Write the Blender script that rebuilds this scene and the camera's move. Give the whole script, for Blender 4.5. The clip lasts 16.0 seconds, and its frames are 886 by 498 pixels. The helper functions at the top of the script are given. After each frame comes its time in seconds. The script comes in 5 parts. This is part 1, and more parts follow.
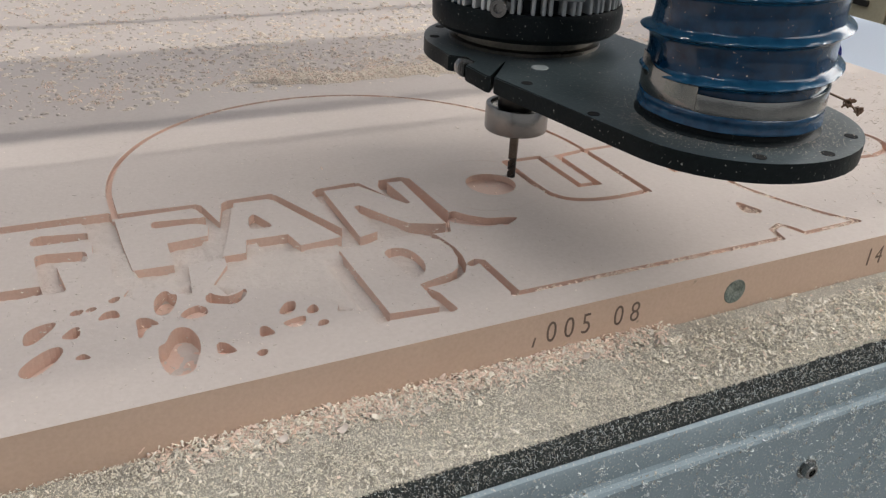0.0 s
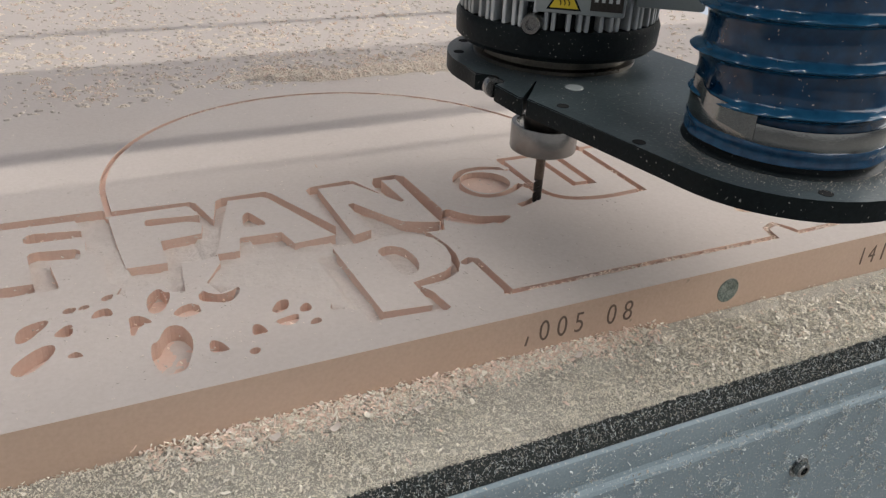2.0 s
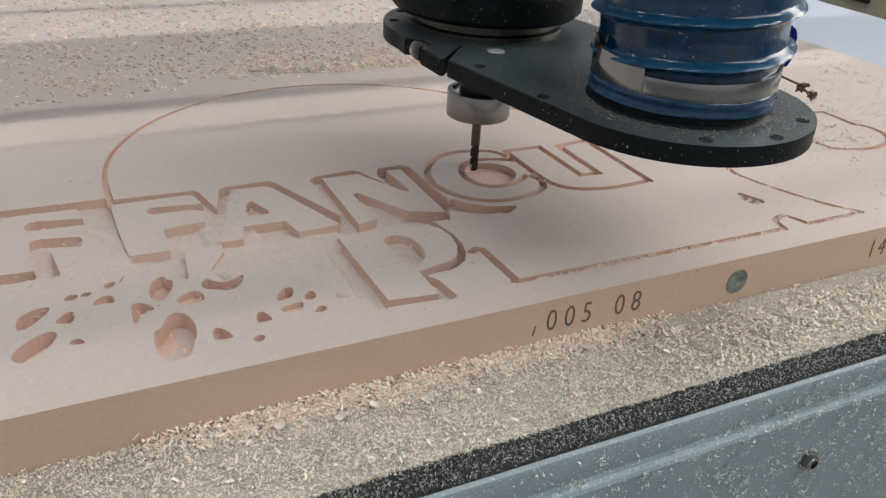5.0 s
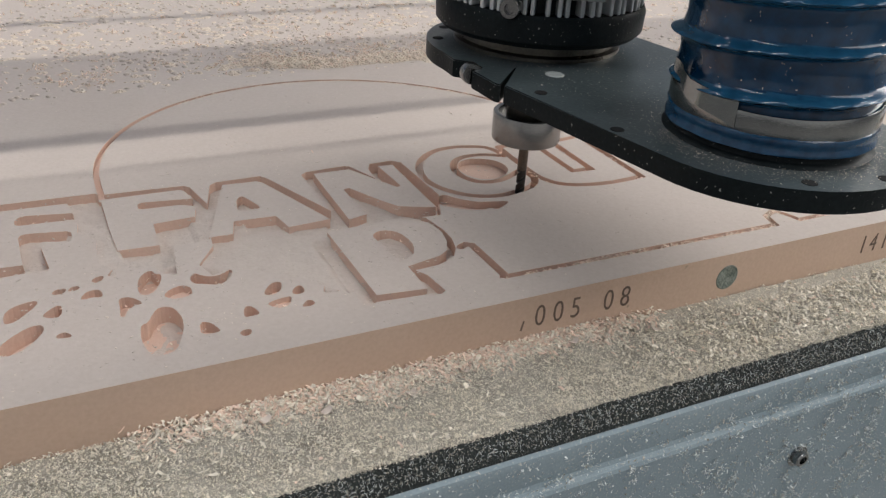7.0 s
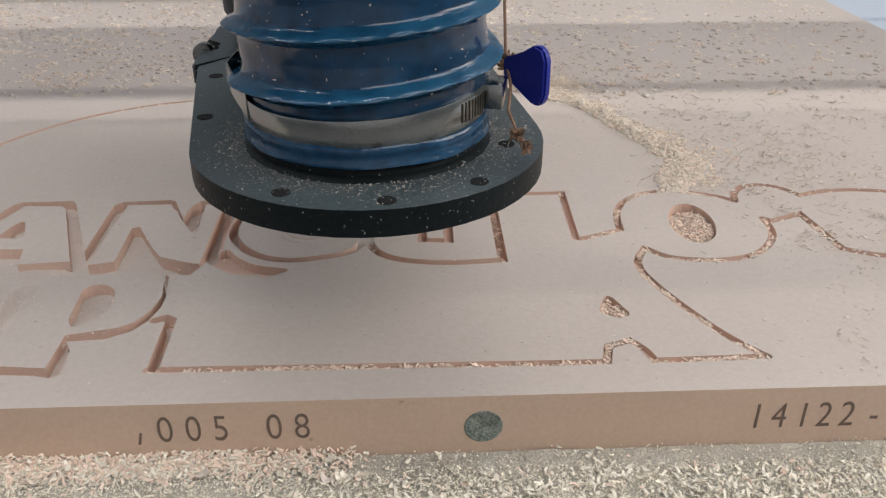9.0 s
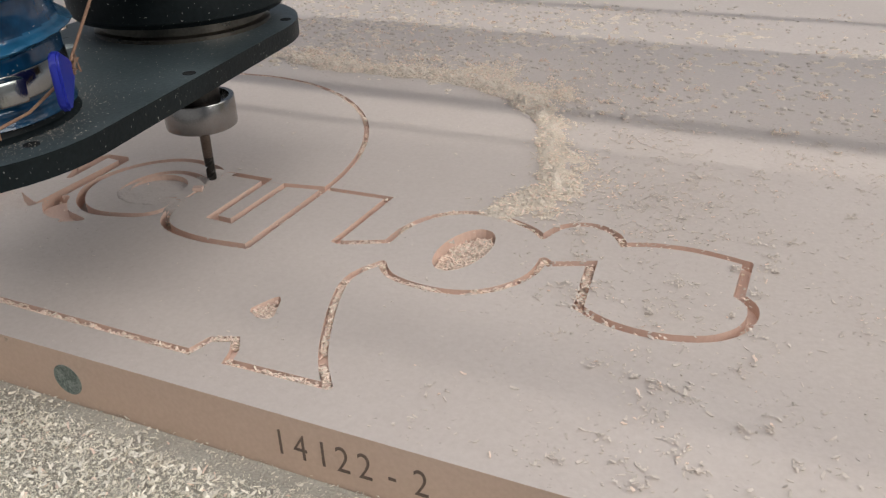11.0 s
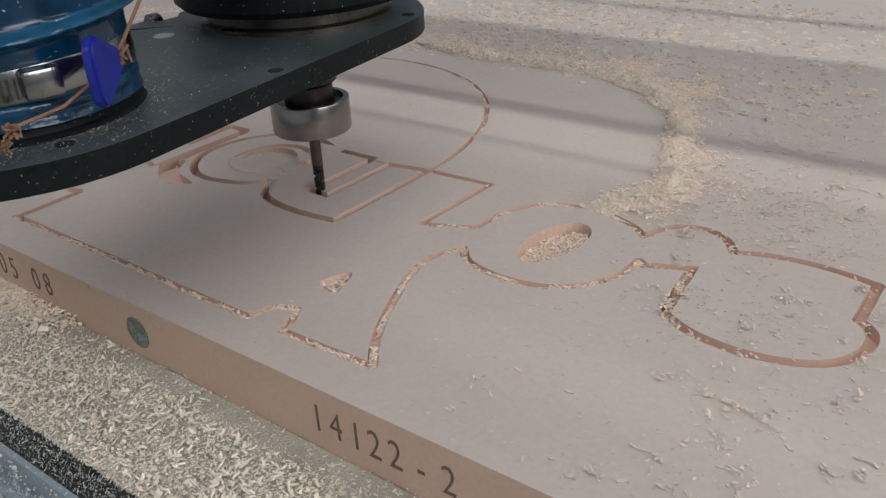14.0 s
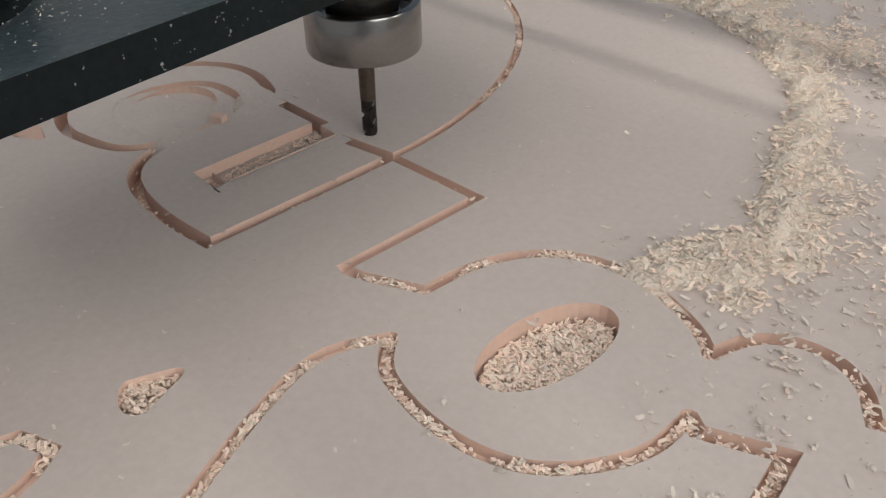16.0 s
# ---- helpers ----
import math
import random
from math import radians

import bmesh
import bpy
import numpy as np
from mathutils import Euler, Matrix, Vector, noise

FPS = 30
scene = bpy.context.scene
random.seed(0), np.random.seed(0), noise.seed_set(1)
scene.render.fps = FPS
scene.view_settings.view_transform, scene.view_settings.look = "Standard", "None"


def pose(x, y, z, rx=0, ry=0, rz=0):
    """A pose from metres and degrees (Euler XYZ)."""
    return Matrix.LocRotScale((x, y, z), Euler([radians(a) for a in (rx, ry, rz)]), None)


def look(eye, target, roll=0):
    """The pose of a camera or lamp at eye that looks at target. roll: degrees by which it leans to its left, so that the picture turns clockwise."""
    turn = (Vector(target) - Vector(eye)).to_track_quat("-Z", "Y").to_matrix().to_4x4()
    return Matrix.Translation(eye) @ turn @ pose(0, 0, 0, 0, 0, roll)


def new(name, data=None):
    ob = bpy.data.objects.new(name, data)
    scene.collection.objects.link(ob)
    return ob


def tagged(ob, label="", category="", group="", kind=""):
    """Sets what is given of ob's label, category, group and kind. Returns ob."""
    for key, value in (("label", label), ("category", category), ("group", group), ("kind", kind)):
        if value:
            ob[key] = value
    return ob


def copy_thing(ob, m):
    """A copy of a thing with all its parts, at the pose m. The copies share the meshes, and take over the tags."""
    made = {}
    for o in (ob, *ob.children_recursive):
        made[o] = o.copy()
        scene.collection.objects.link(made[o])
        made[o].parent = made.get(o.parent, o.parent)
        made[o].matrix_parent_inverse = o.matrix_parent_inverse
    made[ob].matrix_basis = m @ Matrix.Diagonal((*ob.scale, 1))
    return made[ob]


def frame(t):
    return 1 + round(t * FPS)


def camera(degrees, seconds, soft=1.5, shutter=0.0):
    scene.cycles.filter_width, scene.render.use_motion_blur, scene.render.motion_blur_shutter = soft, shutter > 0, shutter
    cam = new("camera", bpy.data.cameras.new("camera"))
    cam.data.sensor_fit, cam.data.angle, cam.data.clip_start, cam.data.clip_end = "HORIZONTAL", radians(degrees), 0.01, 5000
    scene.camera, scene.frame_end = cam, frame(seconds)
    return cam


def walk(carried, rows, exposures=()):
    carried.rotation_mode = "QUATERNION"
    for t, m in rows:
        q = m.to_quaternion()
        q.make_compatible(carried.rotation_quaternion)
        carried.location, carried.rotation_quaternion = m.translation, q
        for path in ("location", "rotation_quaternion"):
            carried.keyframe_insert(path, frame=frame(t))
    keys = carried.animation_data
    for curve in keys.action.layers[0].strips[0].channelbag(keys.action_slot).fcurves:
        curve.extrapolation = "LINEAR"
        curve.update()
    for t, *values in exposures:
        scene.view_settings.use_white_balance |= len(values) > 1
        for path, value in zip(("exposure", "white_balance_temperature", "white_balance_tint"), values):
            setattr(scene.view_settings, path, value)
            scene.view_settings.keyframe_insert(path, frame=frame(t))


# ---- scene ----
cam = camera(54.96, 16.0, soft=1.3)
PATH = [
    (0, -0.3477, -0.2998, 0.2580, 62.12, -2.84, -25.88),
    (0.5, -0.3466, -0.2998, 0.2566, 61.99, -2.92, -25.83),
    (1, -0.3456, -0.2995, 0.2559, 61.97, -2.95, -25.84),
    (1.5, -0.3464, -0.3000, 0.2590, 61.94, -2.95, -25.83),
    (2, -0.3456, -0.3006, 0.2591, 61.90, -3.02, -25.96),
    (2.5, -0.3461, -0.3031, 0.2594, 61.90, -3.12, -25.92),
    (3, -0.3502, -0.3039, 0.2575, 62.12, -3.15, -25.81),
    (3.5, -0.3519, -0.2990, 0.2527, 61.98, -3.17, -25.77),
    (4, -0.3490, -0.2976, 0.2522, 61.92, -3.15, -25.79),
    (6.5, -0.3464, -0.2986, 0.2492, 61.82, -3.29, -25.85),
    (7, -0.3410, -0.3014, 0.2503, 61.73, -3.21, -25.65),
    (7.5, -0.2991, -0.3122, 0.2521, 61.94, -2.74, -25.11),
    (8, -0.2072, -0.3228, 0.2534, 61.71, -0.73, -17.91),
    (8.5, -0.1234, -0.3023, 0.2438, 61.74, -1.07, -9.09),
    (9, -0.0291, -0.2620, 0.2396, 61.50, -0.18, -2.64),
    (9.5, 0.0797, -0.2736, 0.2510, 61.73, 0.85, 7.38),
    (10, 0.1690, -0.2377, 0.2387, 61.60, -0.73, 15.77),
    (10.2, 0.1982, -0.2267, 0.2412, 61.43, -0.23, 17.29),
    (12.3, 0.3223, -0.1767, 0.2200, 62.66, 4.00, 35.32),
    (12.5, 0.3174, -0.1727, 0.2186, 62.66, 4.18, 36.07),
    (13, 0.3076, -0.1688, 0.2193, 62.85, 4.01, 36.63),
    (13.5, 0.3064, -0.1665, 0.2182, 62.67, 3.32, 36.90),
    (14, 0.3070, -0.1657, 0.2143, 62.66, 2.81, 36.77),
    (14.5, 0.3135, -0.1513, 0.2176, 61.95, 2.83, 36.81),
    (15, 0.2747, -0.1120, 0.2062, 57.57, 1.41, 37.64),
    (15.5, 0.2444, -0.0377, 0.1846, 55.28, -0.73, 40.64),
    (16, 0.2293, 0.0076, 0.1842, 54.60, 0.66, 44.82),
]
walk(cam, [(t, pose(*row)) for t, *row in PATH], exposures=[(0, -0.30, 6500, 10), (8, -0.30, 6500, 10), (8.5, -0.36, 6500, 10), (9.5, -0.38, 6480, 10), (10, -0.38, 6480, 10), (12.5, -0.73, 6330, 10), (14.5, -0.72, 6330, 10),
                                                            (15.5, -0.64, 6450, 10), (16, -0.56, 6480, 10)])

# ---- world and lights ----
world = bpy.data.worlds.new("workshop_air")
world.use_nodes = True
bg = world.node_tree.nodes["Background"]
sky = world.node_tree.nodes.new("ShaderNodeTexSky")
sky.sky_type, sky.sun_disc = "NISHITA", False
sky.sun_elevation, sky.sun_rotation = radians(35), radians(20)
world.node_tree.links.new(sky.outputs["Color"], bg.inputs["Color"])
bg.inputs["Strength"].default_value = 0.10
scene.world = world


def strip_lamp(name, m, sx, sy, watts, colour):
    data = bpy.data.lights.new(name, "AREA")
    data.shape, data.size, data.size_y = "RECTANGLE", sx, sy
    data.energy, data.color = watts, colour
    ob = new(name, data)
    ob.matrix_world = m
    return ob


# two rows of tube lamps under the hall's roof, along the machine's gantry, and two added fills
strip_lamp("tube_row_near", look((0.0, -0.12, 2.4), (0, -0.12, 0)), 6.0, 0.05, 50, (1.0, 0.965, 0.92))
strip_lamp("tube_row_far", look((0.0, 1.22, 2.4), (0, 1.22, 0)), 6.0, 0.05, 33, (1.0, 0.965, 0.92))
# unseen soft fills added from right and front to lift the shaded parts
strip_lamp("side_fill", look((4.5, 0.8, 1.9), (0, 0.2, 0)), 5.0, 1.6, 183, (1.0, 0.965, 0.92))
strip_lamp("front_fill", look((1.9, -2.2, 3.0), (0, 0.1, 0)), 4.6, 1.6, 96, (1.0, 0.965, 0.92))

# ---- materials ----
def node(nt, kind, **values):
    n = nt.nodes.new(kind)
    for key, value in values.items():
        n.inputs[key.replace("_", " ")].default_value = value
    return n


def surface(name, base, other, rough=0.6, metal=0.0, scale=8.0, fine=200.0, bump=0.2, bump_dist=0.0006, spread=0.5,
            speck=None, speck_scale=900.0, speck_cut=0.62, per_object=0.0, spec=0.4):
    """A material with a broad and a fine variation between two colours, fine relief and, where given, specks."""
    mat = bpy.data.materials.new(name)
    mat.use_nodes = True
    nt = mat.node_tree
    bsdf = nt.nodes["Principled BSDF"]
    co = nt.nodes.new("ShaderNodeTexCoord")
    broad, grain = node(nt, "ShaderNodeTexNoise", Scale=scale, Detail=4.0), node(nt, "ShaderNodeTexNoise", Scale=fine, Detail=3.0)
    for n in (broad, grain):
        nt.links.new(co.outputs["Object"], n.inputs["Vector"])
    add = nt.nodes.new("ShaderNodeMath")
    add.operation = "ADD"
    nt.links.new(broad.outputs["Fac"], add.inputs[0])
    nt.links.new(grain.outputs["Fac"], add.inputs[1])
    ramp = nt.nodes.new("ShaderNodeMapRange")
    ramp.inputs["From Min"].default_value, ramp.inputs["From Max"].default_value = 1 - spread, 1 + spread
    nt.links.new(add.outputs[0], ramp.inputs["Value"])
    mix = nt.nodes.new("ShaderNodeMix")
    mix.data_type = "RGBA"
    mix.inputs[6].default_value, mix.inputs[7].default_value = (*base, 1), (*other, 1)
    nt.links.new(ramp.outputs["Result"], mix.inputs[0])
    colour = mix.outputs[2]
    if speck:
        dots = node(nt, "ShaderNodeTexNoise", Scale=speck_scale, Detail=2.0)
        nt.links.new(co.outputs["Object"], dots.inputs["Vector"])
        cut = nt.nodes.new("ShaderNodeMapRange")
        cut.inputs["From Min"].default_value, cut.inputs["From Max"].default_value = speck_cut, speck_cut + 0.06
        nt.links.new(dots.outputs["Fac"], cut.inputs["Value"])
        over = nt.nodes.new("ShaderNodeMix")
        over.data_type = "RGBA"
        over.inputs[7].default_value = (*speck, 1)
        nt.links.new(cut.outputs["Result"], over.inputs[0])
        nt.links.new(colour, over.inputs[6])
        colour = over.outputs[2]
    if per_object:
        geo = nt.nodes.new("ShaderNodeNewGeometry")
        hsv = nt.nodes.new("ShaderNodeHueSaturation")
        span = nt.nodes.new("ShaderNodeMapRange")
        span.inputs["To Min"].default_value, span.inputs["To Max"].default_value = 1 - per_object, 1 + per_object
        nt.links.new(geo.outputs["Random Per Island"], span.inputs["Value"])
        nt.links.new(span.outputs["Result"], hsv.inputs["Value"])
        nt.links.new(colour, hsv.inputs["Color"])
        colour = hsv.outputs["Color"]
    nt.links.new(colour, bsdf.inputs["Base Color"])
    rr = nt.nodes.new("ShaderNodeMapRange")
    rr.inputs["To Min"].default_value, rr.inputs["To Max"].default_value = max(rough - 0.1, 0.02), min(rough + 0.1, 1)
    nt.links.new(broad.outputs["Fac"], rr.inputs["Value"])
    nt.links.new(rr.outputs["Result"], bsdf.inputs["Roughness"])
    bsdf.inputs["Metallic"].default_value = metal
    bsdf.inputs["Specular IOR Level"].default_value = spec
    bp = node(nt, "ShaderNodeBump", Strength=bump, Distance=bump_dist)
    nt.links.new(grain.outputs["Fac"], bp.inputs["Height"])
    nt.links.new(bp.outputs["Normal"], bsdf.inputs["Normal"])
    return mat


M_TOP = surface("dusty_board_face", (0.555, 0.477, 0.42), (0.62, 0.542, 0.487), 0.75, scale=6, fine=420, bump=0.18, spread=0.35)
M_CUT = surface("milled_board_side", (0.67, 0.47, 0.37), (0.74, 0.55, 0.45), 0.7, scale=10, fine=600, bump=0.2, spread=0.4)
M_SIDE = surface("aged_board_edge", (0.60, 0.435, 0.32), (0.68, 0.51, 0.395), 0.7, scale=9, fine=500, bump=0.2, spread=0.35, speck=(0.36, 0.28, 0.21), speck_scale=110, speck_cut=0.74)
M_CHIP = surface("board_shavings", (0.80, 0.685, 0.55), (0.87, 0.77, 0.64), 0.85, scale=60, fine=500, per_object=0.08)
M_LOOSE = surface("dusty_shavings", (0.65, 0.565, 0.485), (0.72, 0.635, 0.555), 0.85, scale=60, fine=500, per_object=0.08)
M_CHIP_PINK = surface("fresh_shavings", (0.85, 0.66, 0.53), (0.91, 0.75, 0.63), 0.85, scale=60, fine=500, per_object=0.10)
M_DUST = surface("settled_dust", (0.43, 0.398, 0.33), (0.63, 0.587, 0.50), 0.9, scale=45, fine=900, bump=0.9, bump_dist=0.002, spread=0.3)
M_BEDCHIP = surface("bed_shavings", (0.85, 0.78, 0.65), (0.91, 0.85, 0.735), 0.85, scale=60, fine=500, per_object=0.12)
# plate's upper face: dust film, with grazing sheen lifted into the base colour
M_PLATE = surface("dusty_sheen_plastic", (0.028, 0.040, 0.044), (0.070, 0.090, 0.096), 0.37, scale=22, fine=500, bump=0.25, spread=0.3, speck=(0.30, 0.31, 0.28), speck_scale=620, speck_cut=0.68, spec=0.5)
M_PAINT = surface("blue_grey_paint", (0.23, 0.295, 0.325), (0.34, 0.41, 0.435), 0.5, scale=15, fine=700, bump=0.3, speck=(0.58, 0.58, 0.53), speck_scale=700, speck_cut=0.64)
M_BED = surface("pale_bed_coating", (0.50, 0.56, 0.64), (0.56, 0.62, 0.70), 0.5, scale=6, fine=300)
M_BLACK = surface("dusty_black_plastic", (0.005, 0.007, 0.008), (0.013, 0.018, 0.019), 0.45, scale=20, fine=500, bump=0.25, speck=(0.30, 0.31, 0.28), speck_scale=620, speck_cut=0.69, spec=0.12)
M_STRIP = surface("dark_gasket", (0.012, 0.016, 0.016), (0.065, 0.075, 0.07), 0.8, scale=80, fine=900, bump=1.0, bump_dist=0.003, speck=(0.4, 0.38, 0.32), speck_scale=900, speck_cut=0.60)
M_STEEL = surface("turned_steel", (0.24, 0.235, 0.23), (0.36, 0.35, 0.34), 0.24, metal=1.0, scale=30, fine=900, bump=0.05)
M_SHANK = surface("stained_steel", (0.10, 0.08, 0.066), (0.19, 0.155, 0.13), 0.35, metal=1.0, scale=140, fine=900, bump=0.1)
M_ALU = surface("cast_aluminium", (0.50, 0.52, 0.52), (0.60, 0.62, 0.62), 0.4, metal=0.35, scale=25, fine=600)
M_BIT = surface("dark_carbide", (0.035, 0.032, 0.03), (0.08, 0.074, 0.068), 0.4, metal=0.9, scale=120, fine=900)
M_RIB = surface("hose_rib", (0.006, 0.040, 0.085), (0.020, 0.105, 0.20), 0.16, scale=14, fine=160, bump=0.3, spread=0.4, spec=0.5)
M_HOSE = surface("blue_hose", (0.001, 0.007, 0.022), (0.006, 0.056, 0.130), 0.12, scale=9, fine=160, bump=0.25, spread=0.42, spec=0.6)
M_CUFF = surface("pale_blue_cuff", (0.004, 0.024, 0.060), (0.014, 0.080, 0.165), 0.18, scale=70, fine=200, bump=0.5, bump_dist=0.0012, spec=0.6)
M_BAND = surface("clamp_steel", (0.26, 0.27, 0.27), (0.38, 0.39, 0.38), 0.2, metal=1.0, scale=60, fine=800, bump=0.1)
M_KEY = surface("royal_blue_plastic", (0.012, 0.02, 0.26), (0.018, 0.03, 0.32), 0.35, scale=30, fine=500)
M_CORD = surface("twisted_cord", (0.20, 0.11, 0.07), (0.32, 0.20, 0.13), 0.9, scale=200, fine=1200, bump=0.6)
M_PLUG = surface("green_filler", (0.11, 0.14, 0.12), (0.29, 0.32, 0.28), 0.55, scale=240, fine=900, spread=0.16, bump=0.5)
M_INK = surface("brown_ink", (0.13, 0.09, 0.07), (0.22, 0.16, 0.125), 0.8, scale=150, fine=900, spread=0.3)
M_NECK = surface("oily_steel", (0.10, 0.09, 0.075), (0.21, 0.19, 0.16), 0.3, metal=0.9, scale=50, fine=700)
M_HOLE = surface("hole_black", (0.003, 0.003, 0.003), (0.006, 0.006, 0.006), 0.9)
M_BEIGE = surface("beige_wood", (0.42, 0.36, 0.24), (0.52, 0.45, 0.31), 0.6, scale=5, fine=120)
M_LOCKER = surface("white_locker_paint", (0.60, 0.66, 0.72), (0.68, 0.73, 0.78), 0.5, scale=4, fine=200)
M_TUFT = surface("grey_dust_tufts", (0.60, 0.64, 0.62), (0.74, 0.77, 0.74), 0.9, scale=60, fine=500, per_object=0.15)
M_YELLOW = surface("warning_yellow", (0.75, 0.55, 0.03), (0.8, 0.6, 0.05), 0.5)
M_GREY = surface("grey_housing", (0.32, 0.35, 0.34), (0.38, 0.41, 0.40), 0.5, scale=20, fine=500)
M_WALL = surface("hall_wall", (0.72, 0.71, 0.68), (0.79, 0.78, 0.75), 0.9, scale=2, fine=60)
M_DUSTY = surface("dust_in_pockets", (0.575, 0.497, 0.437), (0.645, 0.567, 0.507), 0.9, scale=60, fine=500, bump=0.4, bump_dist=0.0015, spread=0.35)
M_HEAP = surface("heaped_dust", (0.71, 0.605, 0.49), (0.80, 0.70, 0.585), 0.95, scale=90, fine=420, bump=1.0, bump_dist=0.003, spread=0.25)
M_CAKE = surface("caked_shavings", (0.60, 0.52, 0.45), (0.68, 0.60, 0.525), 0.9, scale=120, fine=700, bump=1.0, bump_dist=0.001, spread=0.3)
M_FILL = surface("packed_shavings", (0.78, 0.60, 0.48), (0.86, 0.69, 0.57), 0.9, scale=120, fine=600, bump=1.0, bump_dist=0.002, spread=0.3)
M_FLOOR = surface("hall_floor", (0.22, 0.21, 0.20), (0.30, 0.29, 0.27), 0.8, scale=2, fine=80)


# ---- building helpers ----
def mesh_of(bm, name, *mats, smooth=None):
    me = bpy.data.meshes.new(name)
    bmesh.ops.recalc_face_normals(bm, faces=bm.faces)
    bm.to_mesh(me)
    bm.free()
    for m in mats:
        me.materials.append(m)
    if smooth is not None:
        me.shade_smooth()
        me.set_sharp_from_angle(angle=radians(smooth))
    return me


def part(name, bm, mats, parent=None, label="", smooth=None, at=None):
    mats = mats if isinstance(mats, (list, tuple)) else [mats]
    ob = new(name, mesh_of(bm, name, *mats, smooth=smooth))
    if parent:
        ob.parent = parent
    if at is not None:
        ob.matrix_basis = parent.matrix_basis.inverted() @ at if parent else at
    if label:
        ob["label"] = label
    return ob


def box(bm, x0, x1, y0, y1, z0, z1, bevel=0.0):
    vs = [bm.verts.new((x, y, z)) for z in (z0, z1) for x, y in ((x0, y0), (x1, y0), (x1, y1), (x0, y1))]
    fs = [(3, 2, 1, 0), (4, 5, 6, 7), (0, 1, 5, 4), (1, 2, 6, 5), (2, 3, 7, 6), (3, 0, 4, 7)]
    faces = [bm.faces.new([vs[i] for i in f]) for f in fs]
    if bevel:
        edges = {e for f in faces for e in f.edges}
        bmesh.ops.bevel(bm, geom=list(edges), offset=bevel, segments=2, affect="EDGES", profile=0.5)


def lathe(bm, profile, n=48, cx=0.0, cy=0.0, radius=None):
    """Turns (r, z) pairs round the axis through cx, cy."""
    rings = []
    for r, z in profile:
        if r < 1e-6:
            rings.append([bm.verts.new((cx, cy, z))])
        else:
            rings.append([bm.verts.new((cx + r * math.cos(2 * math.pi * i / n), cy + r * math.sin(2 * math.pi * i / n), z)) for i in range(n)])
    for a, b in zip(rings, rings[1:]):
        for i in range(n):
            j = (i + 1) % n
            if len(a) == 1 and len(b) == 1:
                continue
            if len(a) == 1:
                bm.faces.new((a[0], b[j], b[i]))
            elif len(b) == 1:
                bm.faces.new((a[i], a[j], b[0]))
            else:
                bm.faces.new((a[i], a[j], b[j], b[i]))


def prism(bm, pts, z0, z1):
    lo = [bm.verts.new((x, y, z0)) for x, y in pts]
    hi = [bm.verts.new((x, y, z1)) for x, y in pts]
    n = len(pts)
    bm.faces.new(lo[::-1])
    bm.faces.new(hi)
    for i in range(n):
        j = (i + 1) % n
        bm.faces.new((lo[i], lo[j], hi[j], hi[i]))


def tube(bm, pts, r, n=6):
    """A round cord through points."""
    pts = [Vector(p) for p in pts]
    rings = []
    for i, p in enumerate(pts):
        d = (pts[min(i + 1, len(pts) - 1)] - pts[max(i - 1, 0)]).normalized()
        a = d.orthogonal().normalized()
        b = d.cross(a)
        rr = r(i) if callable(r) else r
        rings.append([bm.verts.new(p + rr * (a * math.cos(2 * math.pi * k / n) + b * math.sin(2 * math.pi * k / n))) for k in range(n)])
    for u, v in zip(rings, rings[1:]):
        for k in range(n):
            bm.faces.new((u[k], u[(k + 1) % n], v[(k + 1) % n], v[k]))
    bm.faces.new(rings[0][::-1])
    bm.faces.new(rings[-1])


# ---- the machine's bed and the hall ----
BOARD_TOP, FRONT = 0.030, 0.0025
X0, X1, Y1 = -0.75, 0.445, 1.30


def structure(name, bm, mats, label, category, smooth=None):
    return tagged(part(name, bm, mats, label=label, smooth=smooth), category=category, kind="structure")


bm = bmesh.new()
box(bm, -1.2, 0.785, -0.055, 1.9, -0.05, 0.0, 0.002)
structure("machine_bed", bm, [M_BED], "pale flat machine bed under the board", "machine bed")
bm = bmesh.new()
box(bm, -1.15, 0.75, -0.050, 1.85, -0.85, -0.05)
structure("machine_base", bm, [M_PAINT], "blue-grey painted machine base under the bed", "machine base")
bm = bmesh.new()
box(bm, -6, 6, -5, 7, -0.90, -0.85)
structure("floor", bm, [M_FLOOR], "grey concrete workshop floor", "floor")
for name, dims in (("wall_north", (-6, 6, 7, 7.15, -0.85, 3.5)), ("wall_south", (-6, 6, -5.15, -5, -0.85, 3.5)),
                   ("wall_east", (6, 6.15, -5, 7, -0.85, 3.5)), ("wall_west", (-6.15, -6, -5, 7, -0.85, 3.5))):
    bm = bmesh.new()
    box(bm, *dims)
    structure(name, bm, [M_WALL], "plain pale workshop wall", "wall")


# the cutter's own paths, milled down while the clip runs
C_INNER = [(-52, 171), (-60, 176), (-72, 180), (-86, 178), (-95, 168), (-98, 156), (-96, 144), (-89, 136), (-78, 135), (-67, 139), (-56, 146)]
C_OUTER = [(-56, 146), (-51, 134), (-58, 122), (-72, 117), (-90, 114), (-106, 120), (-118, 134), (-123, 150), (-120, 168), (-111, 184),
           (-97, 195), (-82, 198), (-68, 195), (-56, 190), (-52, 171)]
U_INNER = [(-49, 188), (-21, 188), (-21, 134), (-7, 133), (-6, 185), (20, 189)]


